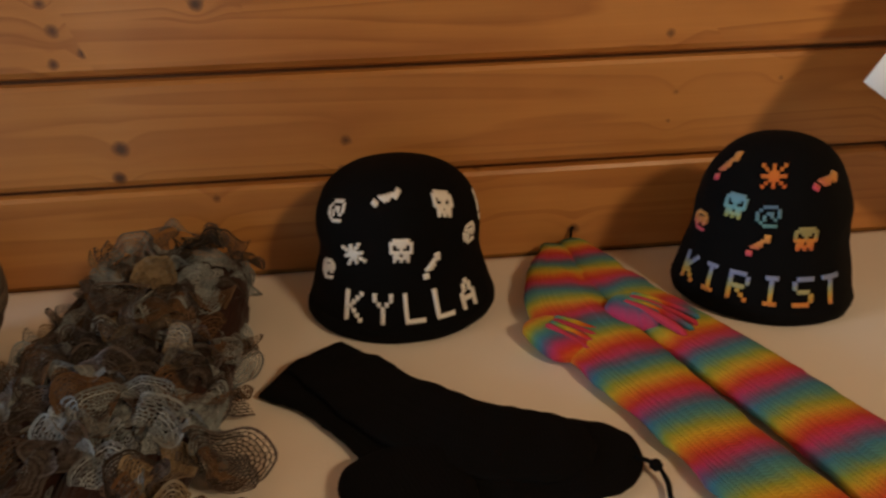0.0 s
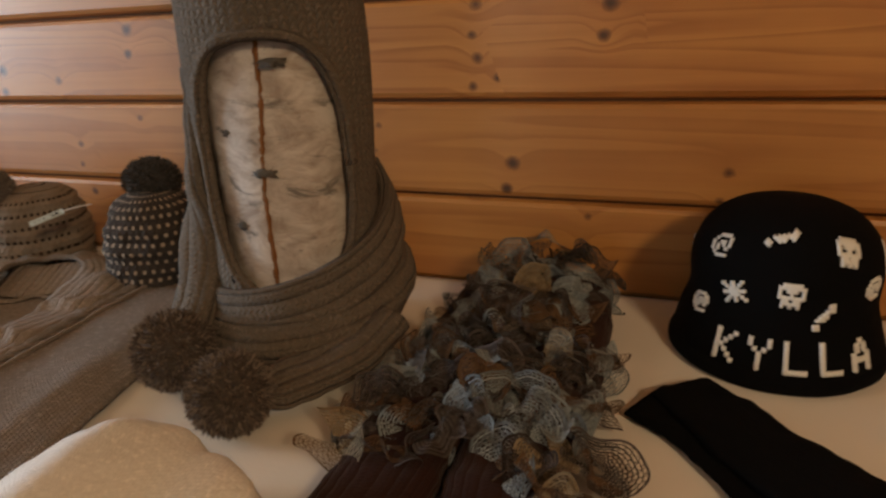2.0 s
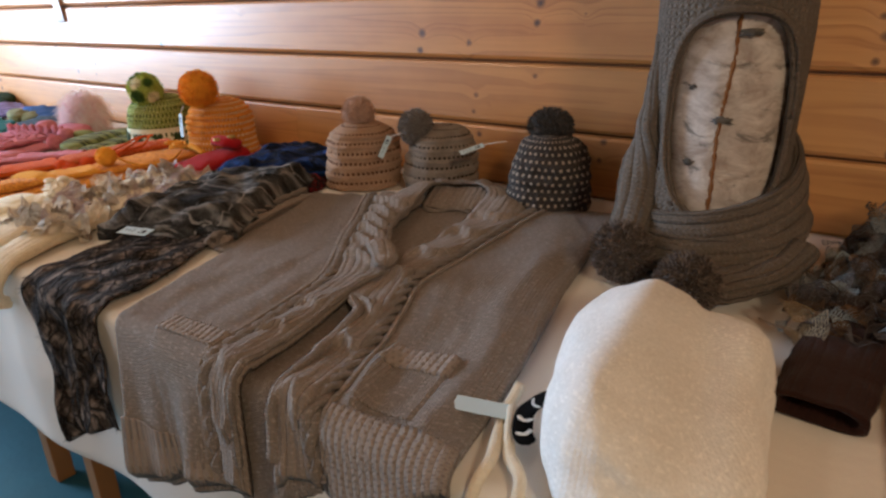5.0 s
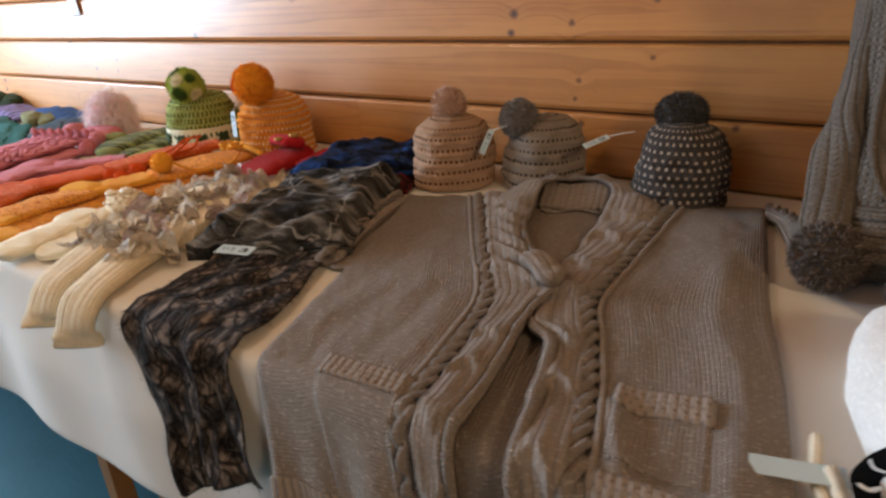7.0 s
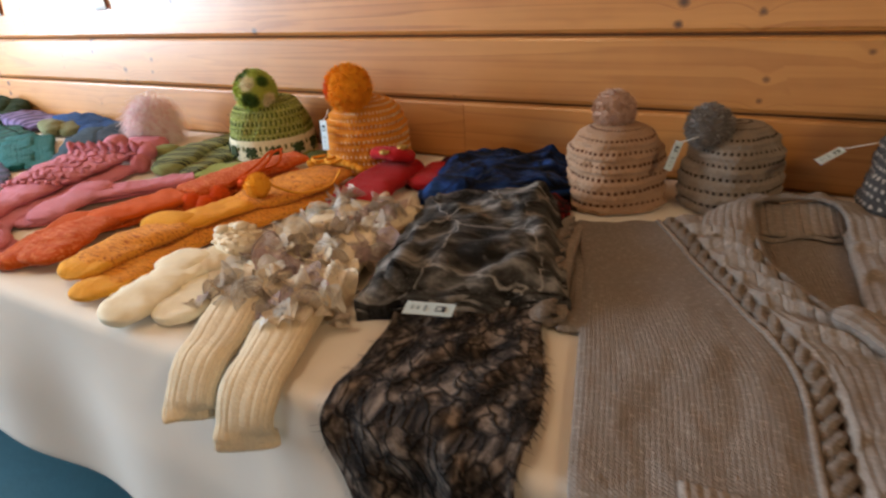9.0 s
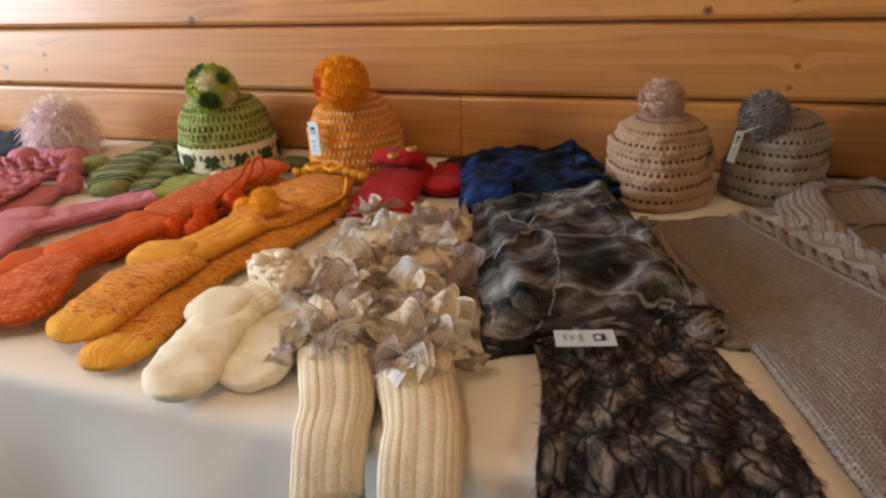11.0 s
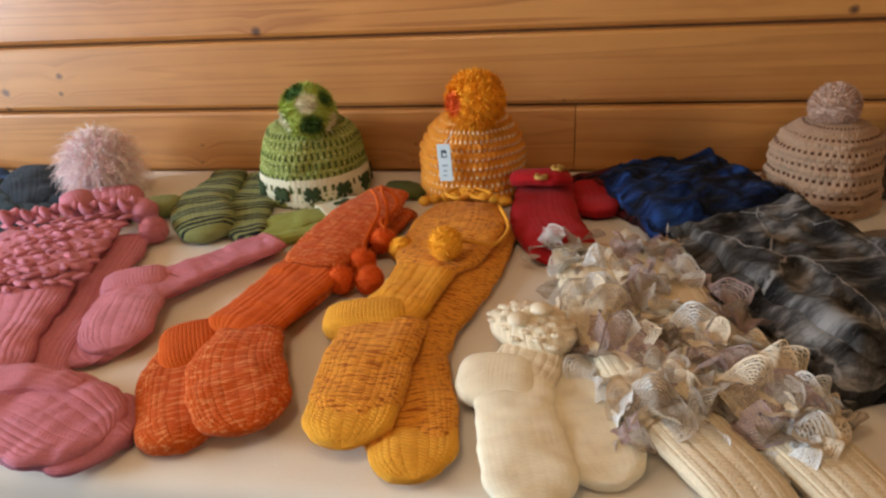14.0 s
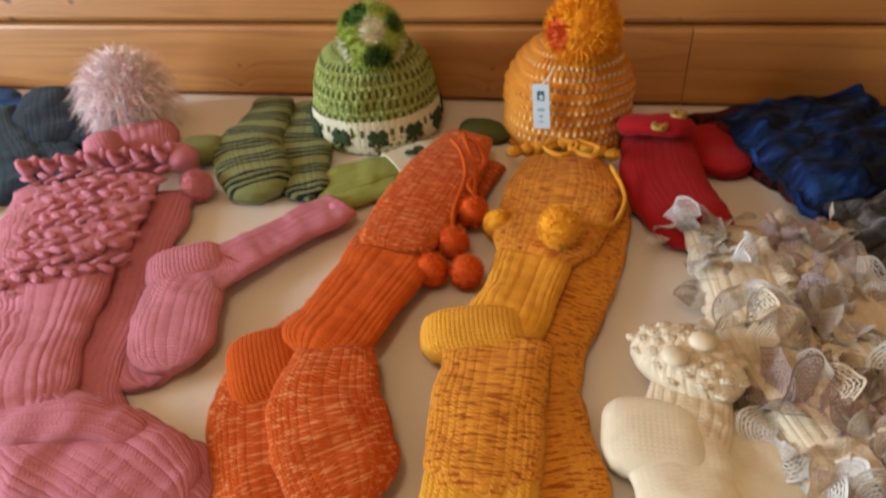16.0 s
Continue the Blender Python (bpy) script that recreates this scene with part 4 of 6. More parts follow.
def scarf_band(points, half_w, half_t, n=70, name="wrap", seed=0, rows=SCARF, taper=1.0):
    """A broad strip of scarf that stands on edge round the log."""
    bm = bmesh.new()
    p = spline(points, n)
    tan = np.gradient(p, axis=0)
    length = np.concatenate([[0], np.cumsum(np.linalg.norm(np.diff(p, axis=0), axis=1))])
    verts = []
    for i in range(n):
        t = Vector(tan[i]).normalized()
        out = Vector((p[i][0], p[i][1], 0))
        out = (out - t * out.dot(t)).normalized()
        up = t.cross(out).normalized()
        if up.z < 0:
            up = -up
        k = 1 - (1 - taper) * i / (n - 1)
        ring = []
        for j in range(22):
            w = 2 * math.pi * j / 22
            fold = 1 + 0.28 * math.sin(3 * w + 5 * length[i] + seed)
            q = LOG + Vector(p[i]) + up * (half_w * k * math.cos(w)) + out * (half_t * fold * math.sin(w))
            q += out * 0.003 * noise.noise(q * 30)
            q.z = max(q.z, LOG.z)
            ring.append(bm.verts.new(q))
        verts.append(ring)
    grid_faces(bm, verts, lambda a, b: (b / 22 * half_w * 4.4, length[a]), True)
    bm.faces.new(verts[0])
    bm.faces.new(verts[-1])
    bmesh.ops.recalc_face_normals(bm, faces=bm.faces)
    return part(name, bm, rows, scarf)


scarf_band(round_log(-1.5, 2.3, 0.050, 0.185, 0.026, 12, 0.030), 0.046, 0.016, seed=1)
scarf_band(round_log(-1.7, 1.9, 0.035, 0.085, 0.036, 12, 0.012), 0.036, 0.018, seed=2)
scarf_band(round_log(2.2, 4.9, 0.17, 0.05, 0.026, 10), 0.05, 0.016, seed=3)
drop = [(*on_log(-1.30, 0.36, 0.010), 0.010, 0.010), (*on_log(-1.32, 0.26, 0.018), 0.024, 0.016), (*on_log(-1.30, 0.18, 0.026), 0.032, 0.018), (*on_log(-1.18, 0.11, 0.038), 0.034, 0.020), (-0.612, 0.515, 0.812, 0.032, 0.020), (-0.604, 0.490, 0.805, 0.022, 0.018)]
part("scarf_end", tube(drop, 40, 18, 0.9, wrinkle=0.004, seed=4), SCARF, scarf)
drop2 = [(*on_log(0.9, 0.060, 0.050), 0.040, 0.020), (*on_log(0.45, 0.035, 0.062), 0.042, 0.020), (-0.455, 0.470, 0.778, 0.036, 0.020), (-0.472, 0.440, 0.780, 0.026, 0.018)]
part("scarf_end", tube(drop2, 40, 18, 0.9, floor=Z, wrinkle=0.004, seed=5), SCARF, scarf)
pompom(scarf, (-0.597, 0.468, 0.803), 0.046, TAUPE_POM, 41, count=1300)
pompom(scarf, (-0.482, 0.418, 0.795), 0.044, TAUPE_POM, 42, count=1300)


# ---- socks ----
def sock(name, label, category, legs, heel_mat, group="", heels=(), toes=(), power=0.72, wrinkle=0.0038, hollow=0.03, open_end=False):
    """A pair lying together: legs is a list of (points, material, seed); heels and toes are rounded ends in their own yarn."""
    ob = thing(name, label, category, group)
    for points, mat, seed in legs:
        part("knit_tube", lying(points, n=64, around=26, power=power, wrinkle=wrinkle, seed=seed, hollow=hollow, round_end=not open_end), mat, ob)
    for x, y, rx, ry, h, turn, mat in heels:
        bm = ball(1.0, (0, 0, 0), (1, 1, 1), 4, 0.05, x * 10)
        for v in bm.verts:
            v.co = Vector([math.copysign(abs(c) ** k * size, c) for c, k, size in zip(v.co, (0.62, 0.62, 0.8), (rx * 1.05, ry * 1.05, h * 0.5))])
        layer = bm.loops.layers.uv.verify()
        for f in bm.faces:
            for loop in f.loops:
                loop[layer].uv = (loop.vert.co.x + 0.5 * loop.vert.co.z, loop.vert.co.y)
        bmesh.ops.transform(bm, matrix=pose(x, y, Z + h * 0.5, 0, 0, turn), verts=bm.verts)
        part("heel", bm, mat, ob)
    return ob


RAINBOW = knit("rainbow_wool", (0.4, 0.2, 0.05), wale=0.004, row=0.0036, period=0.082, stripes=[
    (0.05, 0.20, 0.30), (0.10, 0.28, 0.22), (0.30, 0.36, 0.05), (0.62, 0.40, 0.03), (0.66, 0.17, 0.02), (0.56, 0.045, 0.03), (0.50, 0.045, 0.14), (0.16, 0.10, 0.20)])
ROSE_KNIT = knit("rose_wool", (0.52, 0.05, 0.10))
rainbow = sock("knee_socks", "pair of rainbow-striped knitted knee socks", "socks", [
    ([(0.292, 0.842, 0.020, 0.030), (0.268, 0.740, 0.042, 0.034), (0.262, 0.645, 0.052, 0.034), (0.290, 0.540, 0.050, 0.026), (0.322, 0.420, 0.044, 0.022), (0.350, 0.300, 0.044, 0.022), (0.380, 0.170, 0.044, 0.022)], RAINBOW, 1),
    ([(0.318, 0.848, 0.020, 0.034), (0.330, 0.740, 0.038, 0.034), (0.360, 0.630, 0.046, 0.030), (0.394, 0.530, 0.046, 0.026), (0.428, 0.420, 0.048, 0.024), (0.452, 0.300, 0.048, 0.024), (0.475, 0.170, 0.048, 0.024)], RAINBOW, 2)],
    None, heels=[(0.232, 0.600, 0.030, 0.042, 0.026, 20, RAINBOW), (0.330, 0.625, 0.034, 0.026, 0.038, -40, RAINBOW)])
for hx, hy, hz, turn, length in ((0.240, 0.600, 0.030, 0.5, 0.075), (0.338, 0.622, 0.040, 0.55, 0.080)):
    for k in range(4):
        way = Vector((math.cos(-0.9 + 0.1 * k), math.sin(-0.9 + 0.1 * k), 0))
        over = Vector((-way.y, way.x, 0)) * (0.009 * (k - 1.5))
        pts = [Vector((hx, hy, Z + hz - 0.004)) + over + way * (length * (t - 0.25)) + Vector((0, 0, -0.014 * t * t)) for t in np.linspace(0, 1, 6)]
        part("heel_rib", tube([(*q, 0.0046, 0.0040) for q in pts], 24, 8, 1.0, wrinkle=0.0015, round_start=True), (ROSE_KNIT, RAINBOW)[k % 2], rainbow)
sock("black_socks", "pair of black knitted socks with a loose yarn end", "socks", [
    ([(-0.072, 0.578, 0.038, 0.014), (-0.020, 0.545, 0.040, 0.016), (0.030, 0.495, 0.048, 0.018), (0.085, 0.442, 0.062, 0.020), (0.150, 0.418, 0.054, 0.018), (0.220, 0.410, 0.046, 0.016), (0.252, 0.402, 0.032, 0.014)], BLACK, 3),
    ([(-0.038, 0.602, 0.038, 0.014, 0.008), (0.005, 0.550, 0.042, 0.016, 0.010), (0.050, 0.492, 0.046, 0.018, 0.010), (0.120, 0.438, 0.050, 0.018, 0.008), (0.215, 0.418, 0.040, 0.014, 0.006)], BLACK, 4)],
    None, heels=[(0.050, 0.392, 0.050, 0.048, 0.022, 20, BLACK)])
tail = thing("yarn_end", "loose black yarn end with a small knot", "yarn")
cord([(0.244, 0.402, 0.764), (0.258, 0.392, 0.762), (0.262, 0.376, 0.757), (0.258, 0.360, 0.756), (0.262, 0.350, 0.756)], 0.0022, BLACK, tail, "strand", 24)
part("knot", ball(0.0055, (0.258, 0.392, 0.762), (1, 1, 1), 2, 0.4), BLACK, tail)
tail2 = thing("yarn_end", "short black yarn end at the sock's toe", "yarn")
cord([(0.318, 0.850, 0.772), (0.320, 0.858, 0.786), (0.322, 0.856, 0.795)], 0.0022, BLACK, tail2, "strand", 14)

# orange and yellow knee socks with pompoms
o_socks = sock("knee_socks", "pair of orange marled knee socks with pompom ties", "socks", [
    ([(-2.105, 0.610, 0.058, 0.026), (-2.150, 0.450, 0.066, 0.026), (-2.190, 0.260, 0.052, 0.026), (-2.238, 0.142, 0.052, 0.028), (-2.212, 0.055, 0.046, 0.030), (-2.172, -0.010, 0.040, 0.028)], ORANGE_MARL, 5),
    ([(-2.160, 0.345, 0.057, 0.022, 0.018), (-2.186, 0.230, 0.052, 0.024, 0.018), (-2.200, 0.165, 0.056, 0.028, 0.016)], ORANGE, 7),
    ([(-2.178, 0.178, 0.042, 0.018, 0.022), (-2.166, 0.112, 0.054, 0.024, 0.020), (-2.132, 0.050, 0.054, 0.024, 0.016), (-2.108, 0.012, 0.046, 0.022, 0.012)], ORANGE_MARL, 8),
    ([(-2.112, 0.655, 0.040, 0.028, 0.016), (-2.130, 0.560, 0.056, 0.030, 0.018), (-2.150, 0.450, 0.058, 0.026, 0.018), (-2.163, 0.345, 0.052, 0.024, 0.018)], ORANGE_MARL, 6)],
    None, "long socks with pompoms", heels=[(-2.248, 0.158, 0.038, 0.052, 0.032, 30, ORANGE_PLAIN)])
ORANGE_YARN = yarn("orange_pom_yarn", [(0.58, 0.075, 0.008), (0.64, 0.10, 0.01), (0.70, 0.13, 0.015)])
for k, (x, y) in enumerate(((-2.108, 0.330), (-2.066, 0.332), (-2.092, 0.388), (-2.075, 0.450))):
    pompom(o_socks, (x, y, 0.774 + 0.006 * (k == 3)), 0.021, ORANGE_YARN, 50 + k, count=380)
cord([(-2.110, 0.600, 0.815), (-2.098, 0.560, 0.818), (-2.082, 0.520, 0.806), (-2.076, 0.470, 0.790)], 0.0034, ORANGE, o_socks, "tie")
cord([(-2.115, 0.590, 0.815), (-2.088, 0.575, 0.816), (-2.072, 0.545, 0.800), (-2.088, 0.500, 0.792), (-2.074, 0.480, 0.785)], 0.0034, ORANGE, o_socks, "tie")
cord([(-2.125, 0.585, 0.814), (-2.105, 0.545, 0.816), (-2.092, 0.500, 0.806), (-2.098, 0.440, 0.790), (-2.094, 0.400, 0.785)], 0.0030, ORANGE, o_socks, "tie")
y_socks = sock("knee_socks", "pair of yellow and rust marled knee socks", "socks", [
    ([(-1.925, 0.545, 0.060, 0.022), (-1.930, 0.420, 0.052, 0.022), (-1.952, 0.300, 0.048, 0.022), (-1.985, 0.185, 0.055, 0.024), (-1.962, 0.085, 0.054, 0.028), (-1.936, 0.000, 0.046, 0.024)], YELLOW_MARL, 9),
    ([(-1.962, 0.600, 0.058, 0.026, 0.014), (-1.962, 0.520, 0.076, 0.028, 0.016), (-1.975, 0.420, 0.068, 0.026, 0.016), (-1.996, 0.340, 0.048, 0.024, 0.016)], YELLOW_MARL, 10),
    ([(-1.990, 0.355, 0.046, 0.022, 0.019), (-2.000, 0.290, 0.042, 0.022, 0.019), (-2.018, 0.215, 0.054, 0.026, 0.016)], YELLOW, 11),
    ([(-2.014, 0.215, 0.056, 0.022, 0.018), (-2.014, 0.140, 0.053, 0.026, 0.018), (-2.012, 0.060, 0.051, 0.026, 0.016), (-2.010, 0.025, 0.046, 0.024, 0.014)], YELLOW_MARL, 12),
    ([(-2.011, 0.055, 0.049, 0.022, 0.018), (-2.010, 0.020, 0.046, 0.022, 0.014), (-2.008, 0.000, 0.038, 0.018, 0.010)], YELLOW_PLAIN, 13),
    ([(-1.945, 0.035, 0.047, 0.020, 0.004), (-1.938, 0.000, 0.044, 0.020, 0.004), (-1.930, -0.026, 0.036, 0.018, 0.002)], YELLOW_PLAIN, 14)],
    None, "long socks with pompoms", heels=[(-2.040, 0.228, 0.056, 0.034, 0.042, 12, YELLOW_PLAIN)])
AMBER = yarn("yellow_pom_yarn", [(0.78, 0.33, 0.02), (0.84, 0.40, 0.03), (0.88, 0.46, 0.05)])
pompom(y_socks, (-1.962, 0.380, 0.812), 0.025, AMBER, 60, count=520)
pompom(y_socks, (-2.040, 0.430, 0.776), 0.020, AMBER, 61, count=300)
cord([(-1.955, 0.400, 0.812), (-1.925, 0.405, 0.802), (-1.895, 0.432, 0.788), (-1.880, 0.500, 0.785), (-1.900, 0.560, 0.800)], 0.0030, YELLOW, y_socks, "tie")
for k, bow in enumerate((((-1.975, 0.600), (-1.990, 0.575), (-1.965, 0.555), (-1.945, 0.585), (-1.970, 0.602)), ((-1.945, 0.600), (-1.915, 0.580), (-1.925, 0.555), (-1.955, 0.575), (-1.945, 0.600)))):
    cord([(x, y, 0.812) for x, y in bow], 0.0034, YELLOW, y_socks, "bow")
for k in range(9):
    a = -0.075 + 0.018 * k
    part("frilled_edge", ball(0.012, (-1.962 + a, 0.632 - abs(a) * 0.25, 0.790 - abs(a) * 0.1), (1, 0.7, 0.8), 2, 0.3, k), YELLOW, y_socks)

# pink socks
PINK_DARK = knit("pink_wool_rib", (0.58, 0.205, 0.275), rib=0.006)
sock("short_socks", "pair of small pink knitted socks", "socks", [
    ([(-2.285, 0.460, 0.034, 0.016), (-2.345, 0.370, 0.036, 0.018), (-2.410, 0.290, 0.046, 0.020), (-2.415, 0.225, 0.050, 0.022), (-2.380, 0.150, 0.044, 0.020), (-2.362, 0.125, 0.030, 0.018)], PINK_DARK, 15),
    ([(-2.262, 0.462, 0.036, 0.018, 0.012), (-2.325, 0.375, 0.035, 0.018, 0.013), (-2.375, 0.305, 0.042, 0.020, 0.013)], PINK, 16),
    ([(-2.365, 0.322, 0.040, 0.016, 0.014), (-2.390, 0.262, 0.049, 0.022, 0.013), (-2.366, 0.180, 0.047, 0.022, 0.012), (-2.346, 0.140, 0.038, 0.018, 0.008)], PINK_PLAIN, 17)],
    None, "pink knitwear", heels=[(-2.415, 0.305, 0.046, 0.036, 0.036, 30, PINK_PLAIN)])
long_pink = sock("knee_socks", "pair of pink textured knee socks with bobbles", "socks", [
    ([(-2.590, 0.455, 0.098, 0.026), (-2.545, 0.330, 0.088, 0.024), (-2.480, 0.210, 0.060, 0.022), (-2.445, 0.115, 0.052, 0.024), (-2.385, 0.035, 0.056, 0.028), (-2.290, 0.005, 0.060, 0.028), (-2.235, 0.000, 0.046, 0.024)], PINK_DARK, 18),
    ([(-2.650, 0.460, 0.104, 0.030, 0.018), (-2.610, 0.350, 0.098, 0.032, 0.018), (-2.550, 0.240, 0.074, 0.030, 0.016)], PINK_PLAIN, 19),
    ([(-2.560, 0.255, 0.072, 0.026, 0.016), (-2.515, 0.165, 0.056, 0.026, 0.016), (-2.485, 0.095, 0.054, 0.028, 0.014), (-2.445, 0.045, 0.052, 0.030, 0.012)], PINK, 20),
    ([(-2.470, 0.070, 0.046, 0.026, 0.010), (-2.420, 0.042, 0.056, 0.030, 0.012), (-2.350, 0.020, 0.062, 0.028, 0.012), (-2.290, -0.002, 0.058, 0.024, 0.010), (-2.255, -0.014, 0.046, 0.024, 0.004)], PINK, 21)],
    None, "pink knitwear", wrinkle=0.006)
part("turned_fold", lying([(-2.485, 0.030, 0.022, 0.020, 0.022), (-2.430, 0.045, 0.026, 0.022, 0.026), (-2.370, 0.058, 0.022, 0.020, 0.026), (-2.320, 0.050, 0.016, 0.014, 0.022)], n=30, around=16, wrinkle=0.004, seed=77, round_start=True), PINK, long_pink)
rng = random.Random(5)
for i in range(13):
    for j in range(8):
        s = i / 12
        mid = Vector((-2.660 + 0.105 * s, 0.495 - 0.250 * s, 0))
        side = Vector((0.93, 0.36, 0)) * (0.102 - 0.032 * s)
        k = (j - 3.5) / 3.7 + (0.07 if i % 2 else -0.07)
        q = mid + side * k
        z = TABLE_Z + 0.0385 + 0.009 * (1 - k * k) + rng.uniform(-0.002, 0.002)
        bm = ball(1.0, (0, 0, 0), (0.0135, 0.0062, 0.0040), 2, 0.55, i * 7 + j)
        bmesh.ops.transform(bm, matrix=pose(q.x + rng.uniform(-0.004, 0.004), q.y + rng.uniform(-0.004, 0.004), z, 0, 0, (48 if i % 2 else -22) + rng.uniform(-14, 14)), verts=bm.verts)
        part("bobble", bm, PINK_PLAIN, long_pink)
for j in range(7):
    a = (j - 3) / 3
    part("ruffle", tube([(-2.660 + 0.095 * a + 0.012 * math.cos(w), 0.505 + 0.030 * a + 0.012 * math.sin(w), TABLE_Z + 0.050 + 0.006 * math.sin(2 * w), 0.005, 0.010) for w in np.linspace(0, 5.5, 8)], 30, 8, 0.9), PINK_PLAIN, long_pink)

# fuzzy pink baby hat with ears and a pompom tie
baby = thing("baby_hat", "pink baby hat with fluffy crown and pompom tie", "hat", "pink knitwear")
FLUFF = yarn("pink_fluff", [(0.84, 0.58, 0.63), (0.92, 0.78, 0.80), (0.96, 0.92, 0.92)], 0.1)
crown_at = (-2.730, 0.705, Z + 0.060)
part("crown", ball(0.056, crown_at, (1.0, 1.1, 1.05), 3, 0.25, 2), plain("pink_fluff_base", (0.82, 0.58, 0.61), 0.95, 0.2, 60.0, sheen=0.5), baby)
part("fluff", strands(5200, 0.050, crown_at, 0.050, 0.0008, 71, (1.05, 1.15, 1.20), 0.35, 2.6, -0.9), FLUFF, baby, "long pale pink fluff")
part("cuff", lying([(-2.690, 0.640, 0.070, 0.052), (-2.650, 0.580, 0.066, 0.044), (-2.615, 0.530, 0.054, 0.030)], n=30, around=24, wrinkle=0.006, seed=22, hollow=0.02), PINK, baby)
part("ear", tube([(-2.700, 0.575, 0.795, 0.026, 0.020), (-2.675, 0.545, 0.800, 0.030, 0.022), (-2.650, 0.520, 0.790, 0.024, 0.018)], 20, 14, 0.9, round_start=True), PINK_PLAIN, baby)
part("ear", tube([(-2.575, 0.560, 0.780, 0.018, 0.020), (-2.545, 0.545, 0.786, 0.024, 0.022), (-2.520, 0.535, 0.780, 0.018, 0.016)], 20, 14, 0.9, round_start=True), PINK_PLAIN, baby)
PINK_YARN = yarn("pink_pom_yarn", [(0.52, 0.17, 0.20), (0.58, 0.21, 0.24), (0.64, 0.26, 0.29)])
pompom(baby, (-2.492, 0.485, 0.776), 0.024, PINK_YARN, 72, count=420)
pompom(baby, (-2.585, 0.470, 0.776), 0.020, PINK_YARN, 73, count=320)
cord([(-2.500, 0.480, 0.760), (-2.500, 0.430, 0.757), (-2.535, 0.395, 0.757), (-2.570, 0.405, 0.757)], 0.0030, PINK_PLAIN, baby, "tie")

# green socks and mittens
GREEN_STRIPE = knit("green_black_stripe", (0.25, 0.28, 0.11), wale=0.004, row=0.0036, period=0.056, hard=True, stripes=[(0.27, 0.31, 0.12), (0.25, 0.29, 0.11), (0.28, 0.32, 0.13), (0.26, 0.30, 0.12), (0.015, 0.02, 0.025), (0.22, 0.26, 0.10), (0.015, 0.02, 0.025), (0.24, 0.28, 0.11), (0.015, 0.02, 0.025)])
sock("striped_socks", "pair of olive green socks with black stripes", "socks", [
    ([(-2.425, 0.800, 0.036, 0.022), (-2.400, 0.700, 0.040, 0.024), (-2.375, 0.610, 0.044, 0.024), (-2.335, 0.520, 0.036, 0.026), (-2.320, 0.485, 0.028, 0.024)], GREEN_STRIPE, 23),
    ([(-2.500, 0.800, 0.036, 0.030), (-2.480, 0.710, 0.044, 0.036), (-2.470, 0.620, 0.056, 0.040), (-2.420, 0.530, 0.054, 0.044), (-2.385, 0.475, 0.042, 0.036)], GREEN_STRIPE, 24)],
    None, heels=[(-2.545, 0.600, 0.036, 0.030, 0.036, 15, knit("olive_plain", (0.25, 0.28, 0.11)))])
mit = thing("mittens", "pair of green knitted mittens with clover cuffs", "mittens")
LIME = knit("lime_wool", (0.30, 0.35, 0.085), rib=0.010)
part("mitten", lying([(-2.325, 0.505, 0.034, 0.020), (-2.275, 0.545, 0.042, 0.026), (-2.220, 0.585, 0.036, 0.026)], n=34, around=20, seed=25, wrinkle=0.004, round_start=True, round_end=False), LIME, mit)
part("mitten", lying([(-2.305, 0.475, 0.030, 0.016), (-2.250, 0.515, 0.034, 0.018), (-2.200, 0.552, 0.030, 0.018)], n=30, around=18, seed=26, wrinkle=0.004, round_start=True), LIME, mit)
cuff_o = part("cuff", lying([(-2.222, 0.583, 0.040, 0.029), (-2.185, 0.612, 0.042, 0.030), (-2.150, 0.640, 0.040, 0.028)], n=24, around=20, seed=27, hollow=0.02, round_end=False), knit("mitten_white", (0.70, 0.66, 0.48)), mit, "white cuff with a clover")
for dx, dy in ((0, 0), (0.012, 0.004), (0.004, 0.012), (-0.006, -0.002)):
    part("clover_leaf", ball(0.0085, (-2.188 + dx, 0.600 + dy, Z + 0.030), (1, 1, 0.25), 2, 0.2), DEEP_YARN, cuff_o)
OLIVE = knit("dark_olive_wool", (0.085, 0.105, 0.030))
wrist = thing("wrist_warmer", "dark olive knitted wrist warmer", "wrist warmer")
part("knit_tube", lying([(-2.135, 0.700, 0.030, 0.030), (-2.100, 0.712, 0.034, 0.032), (-2.050, 0.708, 0.022, 0.018)], n=30, around=18, seed=28, round_start=True), OLIVE, wrist)

# red bootees
boot = sock("bootees", "pair of small red knitted bootees with flower buttons", "bootees", [
    ([(-1.745, 0.720, 0.036, 0.040), (-1.735, 0.660, 0.042, 0.034), (-1.740, 0.600, 0.036, 0.030)], RED, 29),
    ([(-1.824, 0.690, 0.052, 0.056), (-1.826, 0.630, 0.054, 0.048), (-1.822, 0.560, 0.060, 0.040), (-1.800, 0.480, 0.056, 0.034), (-1.782, 0.420, 0.046, 0.028)], RED, 30)],
    None, wrinkle=0.003)
part("folded_cuff", tube([(-1.885, 0.668, 0.806, 0.020, 0.012), (-1.850, 0.650, 0.815, 0.024, 0.014), (-1.815, 0.648, 0.816, 0.024, 0.014), (-1.780, 0.668, 0.806, 0.020, 0.012)], 30, 14, 0.9, wrinkle=0.004, round_start=True), RED, boot)
